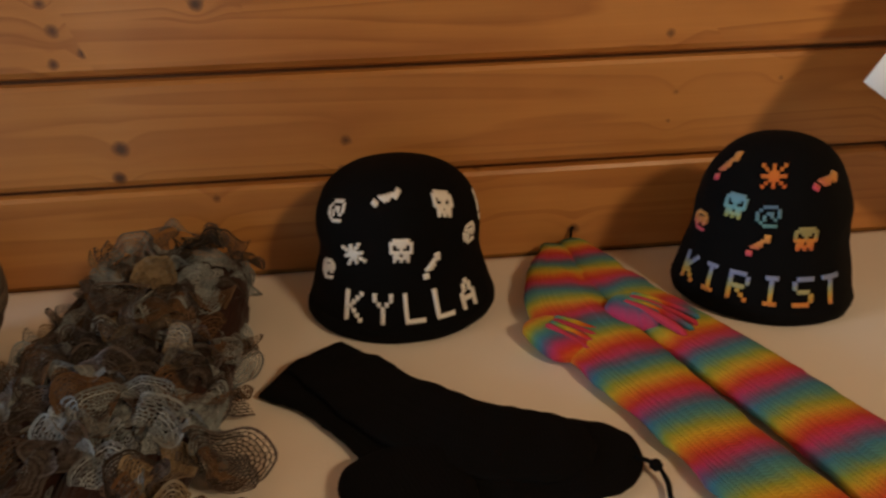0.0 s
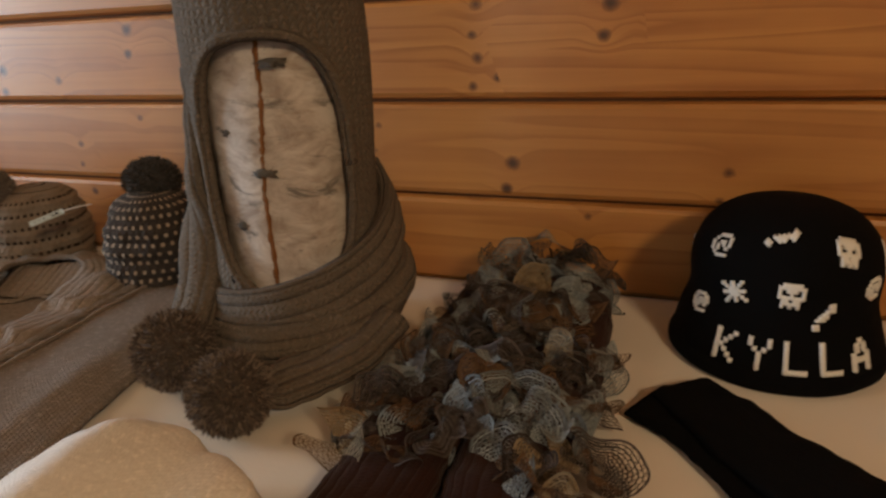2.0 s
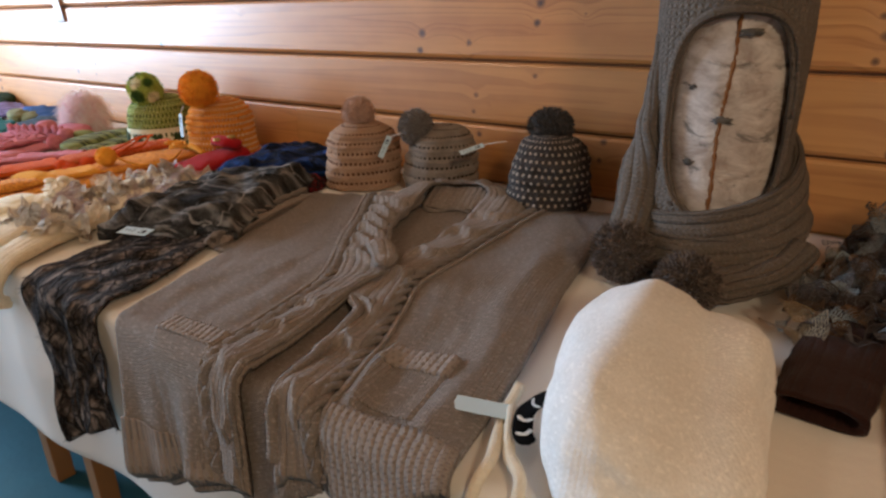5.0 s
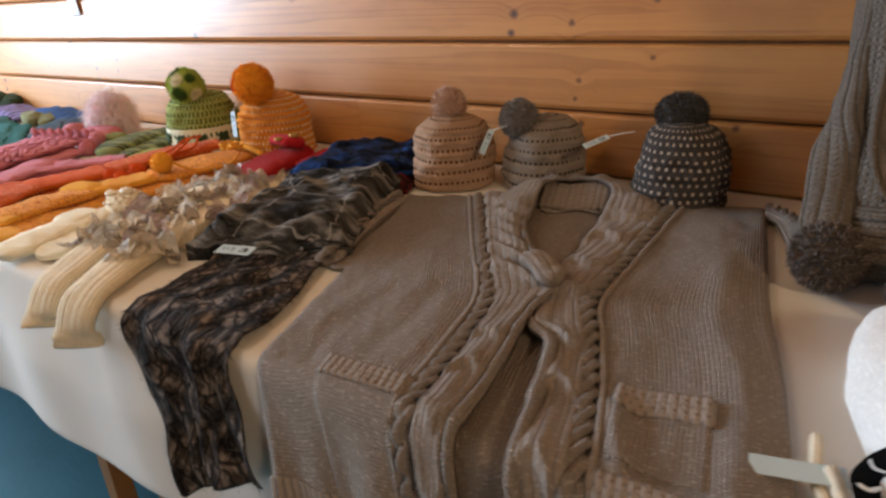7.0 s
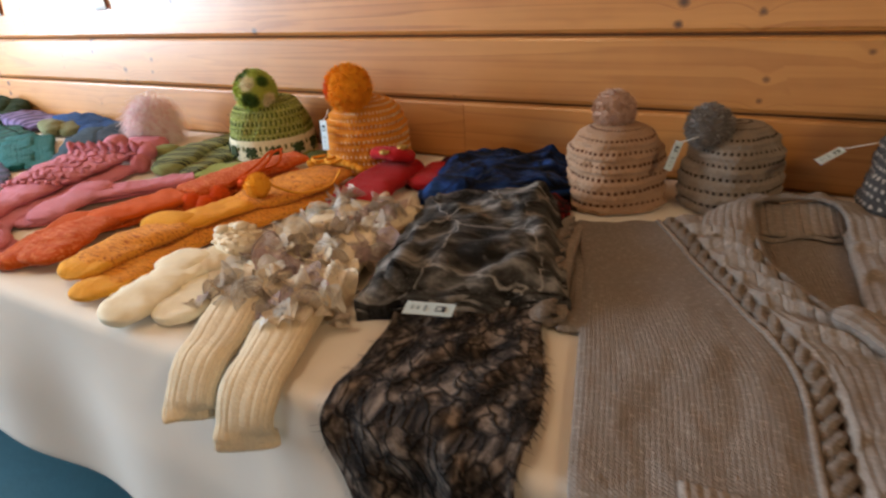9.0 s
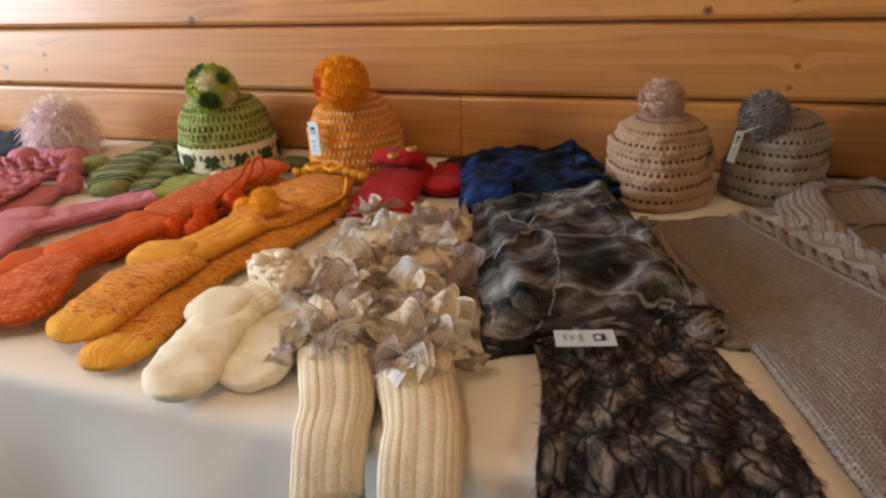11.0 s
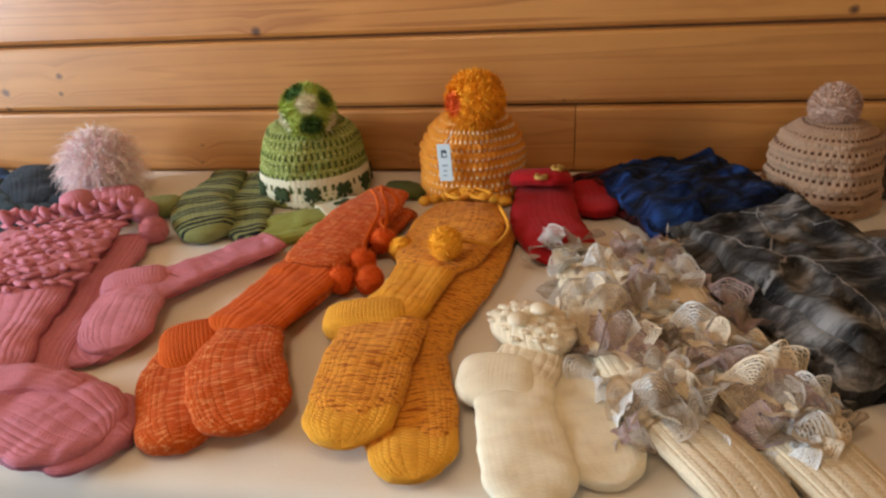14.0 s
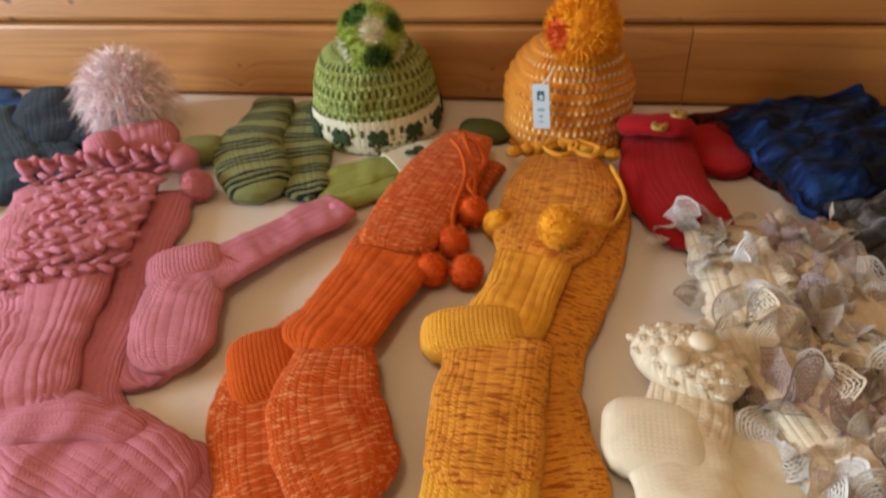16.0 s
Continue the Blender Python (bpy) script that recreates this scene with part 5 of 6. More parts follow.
for bx, by, bz in ((-1.832, 0.630, 0.824), (-1.804, 0.656, 0.830)):
    b = part("button", lathe([(0.012, -0.003), (0.012, 0.001), (0.009, 0.003), (0.004, 0.002), (0.0005, 0.003)], 16, 12, (bx, by, bz), wrinkle=0.0), PEWTER, boot, "brass flower button")
    for k in range(5):
        part("petal", ball(0.0045, (bx + 0.008 * math.cos(k * 1.257), by + 0.008 * math.sin(k * 1.257), bz + 0.002), (1, 1, 0.5), 2), PEWTER, b)

# cream bootees
cb = sock("bootees", "pair of cream knitted baby bootees with buttons", "bootees", [
    ([(-1.800, 0.165, 0.038, 0.018), (-1.782, 0.090, 0.042, 0.024), (-1.762, 0.030, 0.042, 0.026), (-1.748, -0.012, 0.034, 0.022)], CREAM_SMOOTH, 31),
    ([(-1.826, 0.205, 0.038, 0.026, 0.010), (-1.834, 0.150, 0.038, 0.026, 0.010), (-1.850, 0.108, 0.044, 0.028, 0.008)], CREAM, 32),
    ([(-1.850, 0.128, 0.044, 0.022, 0.010), (-1.842, 0.060, 0.044, 0.028, 0.008), (-1.826, -0.010, 0.044, 0.026, 0.006), (-1.815, -0.050, 0.040, 0.022, 0.000)], CREAM_SMOOTH, 33)],
    None, heels=[(-1.866, 0.122, 0.044, 0.040, 0.034, 0, CREAM_SMOOTH)])
cuff_m = pose(-1.832, 0.205, 0.786, 0, 0, -30)
bm = ball(1.0, (0, 0, 0), (0.056, 0.040, 0.024), 3, 0.10, 3)
bmesh.ops.transform(bm, matrix=cuff_m, verts=bm.verts)
part("bobbled_cuff", bm, CREAM, cb)
rng = random.Random(8)
for k in range(40):
    a, r = k * 2.4, math.sqrt((k + 0.5) / 40)
    u, v = r * math.cos(a), r * math.sin(a)
    q = cuff_m @ Vector((0.055 * u, 0.039 * v, 0.024 * math.sqrt(max(0.02, 1 - r * r)) - 0.001))
    part("bobble", ball(0.0062, q, (1.3, 0.9, 0.42), 2, 0.35, k), CREAM_PLAIN, cb)
for bx, by, bz in ((-1.848, 0.188, 0.809), (-1.822, 0.206, 0.813)):
    part("button", ball(0.0125, (bx, by, bz), (1, 1, 0.55), 3), plain("ivory_button", (0.76, 0.68, 0.52), 0.4), cb, "ivory button")


# ---- ruffled leg warmers ----
def frills(parent, path, half_w, start_z, count, mats, seed, floor, size=0.030):
    """Curls of net ribbon gathered along one edge: threads run round each curl, with a firm outer edge and fine cross threads."""
    rng = random.Random(seed)
    p = spline(path, 201)
    up = Vector((0, 0, 1))
    threads = 10
    for n in range(count):
        i = min(199, int((n + rng.uniform(0, 1)) / count * 200))
        off = rng.uniform(-1, 1)
        here = Vector((p[i][0], p[i][1], 0))
        along = (Vector((p[i + 1][0], p[i + 1][1], 0)) - here).normalized()
        side = Vector((-along.y, along.x, 0))
        middle = here + side * (off * half_w) + up * (start_z + p[i][2] * (1 - 0.65 * off * off))
        out = (up + side * (0.75 * off) + along * rng.uniform(-0.8, 0.8) + side * rng.uniform(-0.4, 0.4)).normalized()
        e1 = out.cross(Vector((rng.uniform(-1, 1), rng.uniform(-1, 1), 0.2))).normalized()
        e2 = out.cross(e1)
        sweep, big = rng.uniform(3.2, 7.0), size * rng.uniform(0.75, 1.25)
        curl, wave, turns = rng.uniform(-0.35, 0.40), rng.uniform(0.24, 0.46), rng.uniform(1.8, 3.0)
        ph, ph2, oval = rng.uniform(0, 6.3), rng.uniform(0, 6.3), rng.uniform(0.7, 1.35)
        cols = int(sweep * 9)

        def at(c, t):
            a = sweep * c / cols
            r = big * (0.14 + 0.86 * t * (1 + 0.14 * math.sin(3 * a + ph2)))
            rise = big * (curl * t * t + wave * t * math.sin(turns * a + ph) + 0.12 * t * math.sin(5.3 * a + ph2) + 0.05 * a)
            q = middle + e1 * (r * math.cos(a) * oval) + e2 * (r * math.sin(a)) + out * rise
            q.z = max(q.z, floor + 0.002 + 0.002 * t)
            return q

        bm = bmesh.new()
        net = [[at(c, r / (threads - 1) + 0.025 * noise.noise(Vector((c * 0.4, r * 3.0, seed + n)))) for c in range(cols + 1)] for r in range(threads)]
        for r in range(threads):
            half = 0.0013 if r == threads - 1 else 0.0008 if r % 2 else 0.0006
            prev = None
            for c in range(cols + 1):
                a, b = net[max(0, r - 1)][c], net[min(threads - 1, r + 1)][c]
                d = (b - a).normalized() * half
                pair = (bm.verts.new(net[r][c] - d), bm.verts.new(net[r][c] + d))
                if prev:
                    bm.faces.new((prev[0], pair[0], pair[1], prev[1]))
                prev = pair
        for r in range(threads - 1):
            for c in range(cols):
                a, b = net[r][c], net[r + 1][c + (c + r) % 2]
                d = (net[r][c + 1] - net[r][c]).normalized() * 0.0004
                bm.faces.new([bm.verts.new(v) for v in (a - d, a + d, b + d, b - d)])
        part("frill", bm, mats[rng.randrange(len(mats))], parent)


STORM = [yarn("slate_net_yarn", [(0.15, 0.178, 0.195), (0.25, 0.285, 0.305), (0.10, 0.11, 0.12)]),
         yarn("umber_net_yarn", [(0.080, 0.046, 0.024), (0.13, 0.078, 0.042), (0.05, 0.03, 0.018)]),
         yarn("sand_net_yarn", [(0.17, 0.13, 0.08), (0.23, 0.185, 0.125), (0.12, 0.085, 0.05)]),
         yarn("soot_net_yarn", [(0.022, 0.017, 0.015), (0.045, 0.036, 0.03), (0.07, 0.06, 0.06)])]
dark_pair = sock("ruffled_leg_warmers", "dark brown leg warmers covered in grey-brown ruffles", "leg warmers", [
    ([(-0.268, 0.760, 0.062, 0.075), (-0.275, 0.600, 0.062, 0.060), (-0.282, 0.420, 0.052, 0.046), (-0.290, 0.235, 0.046, 0.032)], BROWN, 34),
    ([(-0.190, 0.775, 0.060, 0.085), (-0.180, 0.600, 0.062, 0.060), (-0.178, 0.420, 0.052, 0.046), (-0.172, 0.268, 0.044, 0.032)], BROWN, 35)],
    None, "ruffled leg warmers", hollow=0.03, open_end=True)
storm = [STORM[i] for i in (0, 0, 0, 1, 1, 2, 3, 3, 3)]
frills(dark_pair, [(-0.262, 0.800, 0.078), (-0.280, 0.620, 0.056), (-0.296, 0.500, 0.042), (-0.312, 0.380, 0.032)], 0.056, TABLE_Z + 0.004, 66, storm, 1, Z, 0.027)
frills(dark_pair, [(-0.190, 0.805, 0.084), (-0.178, 0.620, 0.058), (-0.160, 0.480, 0.042), (-0.138, 0.330, 0.030)], 0.054, TABLE_Z + 0.004, 72, storm, 2, Z, 0.027)
frills(dark_pair, [(-0.228, 0.810, 0.092), (-0.232, 0.620, 0.068), (-0.232, 0.500, 0.054), (-0.230, 0.400, 0.046)], 0.040, TABLE_Z + 0.006, 36, storm, 3, Z, 0.029)

SHELL = [yarn("ecru_net_yarn", [(0.68, 0.56, 0.40), (0.80, 0.70, 0.54), (0.58, 0.48, 0.36)]),
         yarn("silver_net_yarn", [(0.58, 0.58, 0.56), (0.72, 0.73, 0.72), (0.46, 0.45, 0.44)]),
         yarn("mauve_net_yarn", [(0.34, 0.24, 0.24), (0.46, 0.36, 0.35), (0.26, 0.20, 0.19)]),
         yarn("mushroom_net_yarn", [(0.32, 0.27, 0.22), (0.42, 0.36, 0.30), (0.25, 0.21, 0.17)])]


def over_edge(pts):
    return tube(pts, n=70, around=24, power=0.75, wrinkle=0.002, seed=36, round_end=False, hollow=0.02)


cream_pair = thing("ruffled_leg_warmers", "cream ribbed leg warmers with pale net ruffles", "leg warmers", "ruffled leg warmers")
part("knit_tube", over_edge([(-1.762, 0.440, Z + 0.018, 0.048, 0.018), (-1.745, 0.260, Z + 0.018, 0.046, 0.018), (-1.692, 0.090, Z + 0.016, 0.042, 0.016), (-1.640, -0.010, Z + 0.013, 0.038, 0.012), (-1.626, -0.056, Z + 0.002, 0.037, 0.010), (-1.620, -0.082, Z - 0.028, 0.036, 0.009), (-1.618, -0.086, Z - 0.055, 0.036, 0.009)]), CREAM, cream_pair)
part("knit_tube", over_edge([(-1.668, 0.450, Z + 0.018, 0.048, 0.018), (-1.645, 0.260, Z + 0.018, 0.046, 0.018), (-1.592, 0.090, Z + 0.016, 0.042, 0.016), (-1.548, -0.010, Z + 0.013, 0.039, 0.012), (-1.534, -0.056, Z + 0.002, 0.039, 0.010), (-1.528, -0.082, Z - 0.030, 0.038, 0.009), (-1.526, -0.086, Z - 0.066, 0.038, 0.009)]), CREAM, cream_pair)
shell = [SHELL[i] for i in (0, 0, 1, 1, 2, 2, 3, 3)]
frills(cream_pair, [(-1.764, 0.460, 0.028), (-1.742, 0.270, 0.028), (-1.708, 0.120, 0.026), (-1.688, 0.050, 0.022)], 0.058, TABLE_Z + 0.010, 58, shell, 4, Z, 0.025)
frills(cream_pair, [(-1.665, 0.470, 0.028), (-1.642, 0.270, 0.028), (-1.596, 0.120, 0.026), (-1.562, 0.040, 0.024)], 0.058, TABLE_Z + 0.010, 60, shell, 5, Z, 0.025)
frills(cream_pair, [(-1.715, 0.450, 0.032), (-1.695, 0.280, 0.032), (-1.655, 0.160, 0.030), (-1.638, 0.100, 0.028)], 0.036, TABLE_Z + 0.010, 22, shell, 6, Z, 0.026)


# ---- knitted waistcoat spread over the table's edge ----
MOSS = knit("moss_stitch_edge", (0.310, 0.255, 0.215), wale=0.010, row=0.009, rib=0.011, relief=0.8, depth=0.004, dots=((0.21, 0.17, 0.14), 0.011, 0.0085, 0.35, 0.45))
vest = thing("knitted_waistcoat", "greyish brown knitted waistcoat with cables and shawl collar", "waistcoat")


def vest_plan(a, b):
    """A place on the spread waistcoat: a from its one side to the other, b from the shoulders (0) to the table's edge (1) and on."""
    left = Vector((-1.350, 0.545)) + Vector((0.200, -0.600)) * b
    right = Vector((-0.712, 0.745)) + Vector((0.150, -0.765)) * b
    return left.lerp(right, a)


def vest_hem(a):
    return 1.34 - 0.26 * a + 0.014 * math.sin(a * 17)


def vest_point(a, b, h, fold=1.0):
    q = vest_plan(a, b)
    waves = 0.012 * math.sin(a * 23 + 0.8) + 0.009 * math.sin(a * 41 + 2.0) + 0.016
    p = drape(q.x, q.y, h, waves * fold + 0.016)
    if q.y >= edge_y(q.x):
        ruck = 0.0065 * noise.noise(Vector((a * 4, b * 3, 1.3))) + 0.0040 * noise.noise(Vector((a * 12 + b * 2, b * 4.0, 4.0))) + 0.0018 * noise.noise(Vector((a * 30, b * 22, 9.0)))
        side_fold = 0.011 * math.exp(-((a - 0.88 - 0.06 * b - 0.02 * noise.noise(Vector((b * 4, 0, 2)))) / 0.045) ** 2) * ease((b - 0.05) / 0.3) * (0.7 + 0.6 * noise.noise(Vector((b * 5, 3, 0))))
        low_fold = 0.012 * math.exp(-((a - 0.72 - 0.25 * (b - 0.8)) / 0.022) ** 2) * ease((b - 0.80) / 0.1)
        p.z += max(-h * 0.5, (ruck + side_fold + low_fold) * fold)
    return p


def strip(lo, hi, b0, b1, h, material, name, na=30, nb=80, thick=0.004, label="", pleats=None, fold=1.0, hem=True, edge_drop=0.3):
    """A piece of the waistcoat between two lines across, from b0 to b1. pleats: (depth, spacing, slant, first, last)."""
    def g(a, b, low):
        end = b1
        lo_1, hi_1 = lo(b0 + (b1 - b0) * b), hi(b0 + (b1 - b0) * b)
        aa = lo_1 + (hi_1 - lo_1) * a
        if hem:
            end = vest_hem(aa)
        bb = b0 + (end - b0) * b
        lift = h - low
        if pleats:
            deep, gap, slant, first, last = pleats
            f = ((bb + slant * a) / gap + 0.35 * noise.noise(Vector((bb * 5, a * 2, h * 90)))) % 1.0
            lift += deep * (f ** 1.6 if f < 0.86 else (1 - f) / 0.14 * 0.785) * ease((bb - first) / 0.06) * ease((last - bb) / 0.06) * math.sin(math.pi * (0.08 + 0.88 * a)) ** 0.5
        edge = min(a, 1 - a)
        lift -= edge_drop * h * max(0.0, 1 - edge * na / 1.5)
        return vest_point(aa, bb, max(0.002, lift), fold)
    return part(name, sheet(g, na, nb, thick, (0.62 * abs(hi(0.5) - lo(0.5)), 0.65 * abs((1.2 if hem else b1) - b0))), material, vest, label)


def curve(rows):
    """A smooth line across the waistcoat through (b, a) rows."""
    q = spline(rows, 80)
    return lambda b: float(np.interp(b, q[:, 0], q[:, 1]))


line_l = curve([(-0.02, 0.205), (0.05, 0.222), (0.377, 0.326), (0.563, 0.400), (0.66, 0.417), (0.79, 0.408), (0.93, 0.396), (1.08, 0.387), (1.36, 0.37)])
line_r = curve([(-0.02, 0.770), (0.34, 0.685), (0.57, 0.636), (0.68, 0.655), (0.83, 0.685), (0.98, 0.702), (1.36, 0.72)])
inner_l = curve([(-0.06, 0.385), (0.10, 0.392), (0.267, 0.408), (0.446, 0.488), (0.55, 0.552), (0.62, 0.538), (0.72, 0.522), (0.90, 0.508), (1.07, 0.487), (1.36, 0.465)])
inner_r = curve([(-0.06, 0.600), (0.022, 0.590), (0.32, 0.558), (0.50, 0.530), (0.69, 0.538), (0.75, 0.588), (0.88, 0.599), (1.01, 0.603), (1.36, 0.600)])

strip(lambda b: 0.03, lambda b: 0.97, 0.02, 1.2, 0.006, VEST, "back_panel", 50, 70)
strip(lambda b: 0.008 - 0.03 * ease(1 - b / 0.3), line_l, 0.0, 1.2, 0.016, VEST, "front_panel", 50, 100, 0.006)
strip(line_r, lambda b: 0.99 + 0.02 * ease((b - 0.5) / 0.4), 0.0, 1.2, 0.016, VEST, "front_panel", 50, 100, 0.006)
strip(lambda b: inner_r(b), lambda b: line_r(b) - 0.012, -0.02, 1.2, 0.021, VEST_RIB, "front_band", 22, 200, 0.006, pleats=(0.016, 0.150, 0.03, 0.05, 1.3))
strip(lambda b: line_l(b) + 0.015, inner_l, -0.02, 1.2, 0.024, VEST_RIB, "front_band", 22, 240, 0.006, pleats=(0.022, 0.088, -0.05, 0.02, 0.58))
strip(lambda b: line_l(b) + 0.020, lambda b: inner_l(b) - 0.012, 0.60, 1.2, 0.0265, VEST_RIB, "band_fold", 22, 120, 0.006, pleats=(0.010, 0.130, 0.03, 0.62, 1.3))

# pockets with ribbed edges, and the ribbed hem
for lo, hi, b0, b1, end in ((0.17, 0.375, 0.930, 0.985, 1.22), (0.735, 0.900, 0.815, 0.872, 0.985)):
    strip(lambda b, lo=lo: lo + 0.004, lambda b, hi=hi: hi - 0.004, b1 - 0.01, end, 0.0185, VEST, "pocket", 30, 40, 0.004, hem=False, edge_drop=0.15)
    strip(lambda b, lo=lo: lo, lambda b, hi=hi: hi, b0, b1, 0.0225, MOSS, "pocket_edge", 30, 14, 0.006, hem=False, edge_drop=0.2)
strip(lambda b: 0.735, lambda b: 1.012, 1.005, 1.2, 0.0215, MOSS, "hem_band", 40, 16, 0.006, edge_drop=0.1)
strip(lambda b: 0.0, lambda b: 0.365, 1.215, 1.36, 0.0200, MOSS, "hem_band", 40, 16, 0.006)


def along_vest(line, b0, b1, h, n=14):
    return [tuple(vest_point(line(b), b, h)) for b in np.linspace(b0, b1, n)]


for line, end in ((line_l, 1.22), (line_r, 1.13)):
    rope(along_vest(line, 0.0, end, 0.015, 24), 0.022, 0.0080, VEST, vest, turns=30, n=360)
    for shift in (-0.029, 0.027):
        part("cable_border", tube([(*q, 0.0042, 0.0036) for q in along_vest(lambda b: line(b) + shift, 0.0, end - 0.01, 0.017, 24)], 120, 8, 1.0, wrinkle=0.001, grain=90.0), VEST_RIB, vest)
# rolled edges of the two fronts
part("rolled_edge", tube([(*q, 0.0075, 0.0055) for q in along_vest(lambda b: inner_r(b) + 0.004, 0.685, 1.14, 0.024, 18)], 90, 10, 1.0, wrinkle=0.0025, round_start=True), VEST, vest)
part("rolled_edge", tube([(*q, 0.0050, 0.0045) for q in along_vest(lambda b: inner_l(b) - 0.002, 0.04, 1.20, 0.027, 30)], 120, 10, 1.0, wrinkle=0.002, round_start=True), VEST, vest)
# shawl collar behind the neck, and its rolled end where the fronts cross
INNER = [(0.396, 0.10, 0.030), (0.400, -0.020, 0.048), (0.440, -0.062, 0.052), (0.500, -0.070, 0.052), (0.560, -0.052, 0.050), (0.592, -0.01, 0.042), (0.586, 0.10, 0.028)]
OUTER = [(0.270, 0.12, 0.022), (0.295, -0.030, 0.028), (0.385, -0.120, 0.034), (0.500, -0.130, 0.036), (0.610, -0.105, 0.034), (0.715, -0.02, 0.026), (0.725, 0.12, 0.022)]
inner_c, outer_c = spline(INNER, 121), spline(OUTER, 121)


def collar_point(a, b, low):
    q = inner_c[round(b * 120)] * (1 - a) + outer_c[round(b * 120)] * a
    roll = 0.006 * math.sin(math.pi * a) + 0.003 * math.sin(b * 2 * math.pi * 7) * math.sin(math.pi * a)
    return vest_point(q[0], q[1], max(0.003, q[2] + roll - low))


part("collar", sheet(collar_point, 16, 120, 0.006, (0.09, 0.42)), VEST_RIB, vest)
part("neck_back", sheet(lambda a, b, low: vest_point(0.39 + 0.21 * a, -0.075 + 0.11 * b, 0.040 - 0.026 * b - low), 16, 14, 0.004, (0.14, 0.08)), VEST_RIB, vest)
part("neck_seam", tube([(*vest_point(0.40 + 0.19 * k, 0.045 + 0.010 * math.sin(9 * k), 0.011), 0.005, 0.004) for k in np.linspace(0, 1, 9)], 40, 8, 1.0, wrinkle=0.002, round_start=True), VEST, vest)
part("crossed_lapel", tube([(*vest_point(0.468, 0.475, 0.040), 0.016, 0.010), (*vest_point(0.502, 0.500, 0.044), 0.022, 0.013), (*vest_point(0.535, 0.540, 0.042), 0.022, 0.012), (*vest_point(0.556, 0.575, 0.034), 0.014, 0.009)], 34, 22, 0.8, wrinkle=0.005, seed=41, round_start=True), VEST_RIB, vest)
# cabled armholes
arm_l = [(-1.366, 0.520, 0.772), (-1.345, 0.420, 0.774), (-1.315, 0.320, 0.774), (-1.288, 0.240, 0.772), (-1.272, 0.205, 0.768)]
arm_r = [(-0.712, 0.735, 0.770), (-0.668, 0.690, 0.770), (-0.640, 0.610, 0.770), (-0.620, 0.530, 0.768), (-0.590, 0.475, 0.766)]
for arm, s in ((arm_l, 43), (arm_r, 44)):
    part("armhole_band", tube([(x, y, z - 0.008, 0.026, 0.009) for x, y, z in arm], 40, 16, 0.85, floor=Z, wrinkle=0.003, seed=s, round_start=True), VEST_RIB, vest)
    rope([(x, y, z) for x, y, z in arm], 0.022, 0.008, VEST, vest, turns=14, n=90)
part("side_panel", sheet(lambda a, b, low: drape(-1.36 + 0.10 * a + 0.10 * b, 0.50 - 0.30 * b + 0.03 * a, 0.010 - low), 10, 20, 0.005, (0.1, 0.3)), VEST, vest)

# ---- felted scarves ----
GREY_FELT = felt("charcoal_grey_felt", (0.010, 0.0095, 0.0095), (0.085, 0.083, 0.082), (0.33, 0.325, 0.32), (9.0, 6.5), True, (12, 22), 0.016)
BLUE_FELT = felt("blue_black_felt", (0.003, 0.005, 0.012), (0.006, 0.020, 0.090), (0.026, 0.080, 0.30), (9, 6), False, (14, 20), 0.03)
RED_FELT = felt("red_black_felt", (0.020, 0.008, 0.008), (0.16, 0.012, 0.012), (0.30, 0.020, 0.020), (26, 26), False, width=0.05)
DARK_FELT = felt("black_brown_felt", (0.010, 0.008, 0.008), (0.085, 0.066, 0.054), (0.30, 0.24, 0.20), (58, 24), False, (44, 24), 0.055)


def folded_felt(name, label, corners, layers, low, step, material, seed, sag=0.010):
    """A folded scarf: soft layers over a four-cornered plan (back left, back right, front right, front left)."""
    ob = thing(name, label, "scarf", "felted scarves")
    a0, a1, a2, a3 = [Vector(c) for c in corners]
    for k in range(layers):
        shift = Vector((0.006 * math.sin(k * 2.1 + seed), 0.006 * math.cos(k * 1.7 + seed)))

        def f(a, b, lower, k=k, shift=shift):
            q = a0.lerp(a1, a).lerp(a3.lerp(a2, a), b) + shift
            q = q + Vector((noise.noise(Vector((a * 4, b * 4, seed + k))), noise.noise(Vector((a * 4, b * 4, seed + k + 9))))) * 0.012
            edge = min(a, 1 - a, b, 1 - b)
            puff = step * (k + 1) * (0.35 + 0.65 * ease(edge / 0.10)) if k == layers - 1 else step * (k + 1) * (0.7 + 0.3 * ease(edge / 0.08))
            z = low + puff + sag * noise.noise(Vector((a * 3.2, b * 3.2, seed * 2.0))) * ease(edge / 0.15) + 0.014 * noise.noise(Vector((a * 5, b * 9, seed))) + 0.004 * noise.noise(Vector((a * 14, b * 14, seed)))
            return Vector((q.x, q.y, max(TABLE_Z + 0.002, z - lower)))
        part("fold", sheet(f, 44, 44, step * 0.9, (0.26, 0.44)), material, ob)
    return ob


folded_felt("felted_scarf", "folded red and black felted wool scarf", [(-1.800, 0.790), (-1.500, 0.852), (-1.395, 0.570), (-1.62, 0.500)], 2, TABLE_Z + 0.002, 0.018, RED_FELT, 1)
folded_felt("felted_scarf", "folded blue and black felted wool scarf", [(-1.735, 0.752), (-1.500, 0.835), (-1.412, 0.635), (-1.645, 0.480)], 2, TABLE_Z + 0.030, 0.014, BLUE_FELT, 2)
folded_felt("felted_scarf", "folded grey felted wool scarf with pale veins", [(-1.640, 0.500), (-1.437, 0.615), (-1.265, 0.245), (-1.515, 0.122)], 3, TABLE_Z + 0.006, 0.018, GREY_FELT, 3, 0.014)

hanging = thing("felted_scarf", "black and brown felted scarf hanging over the table edge", "scarf", "felted scarves")


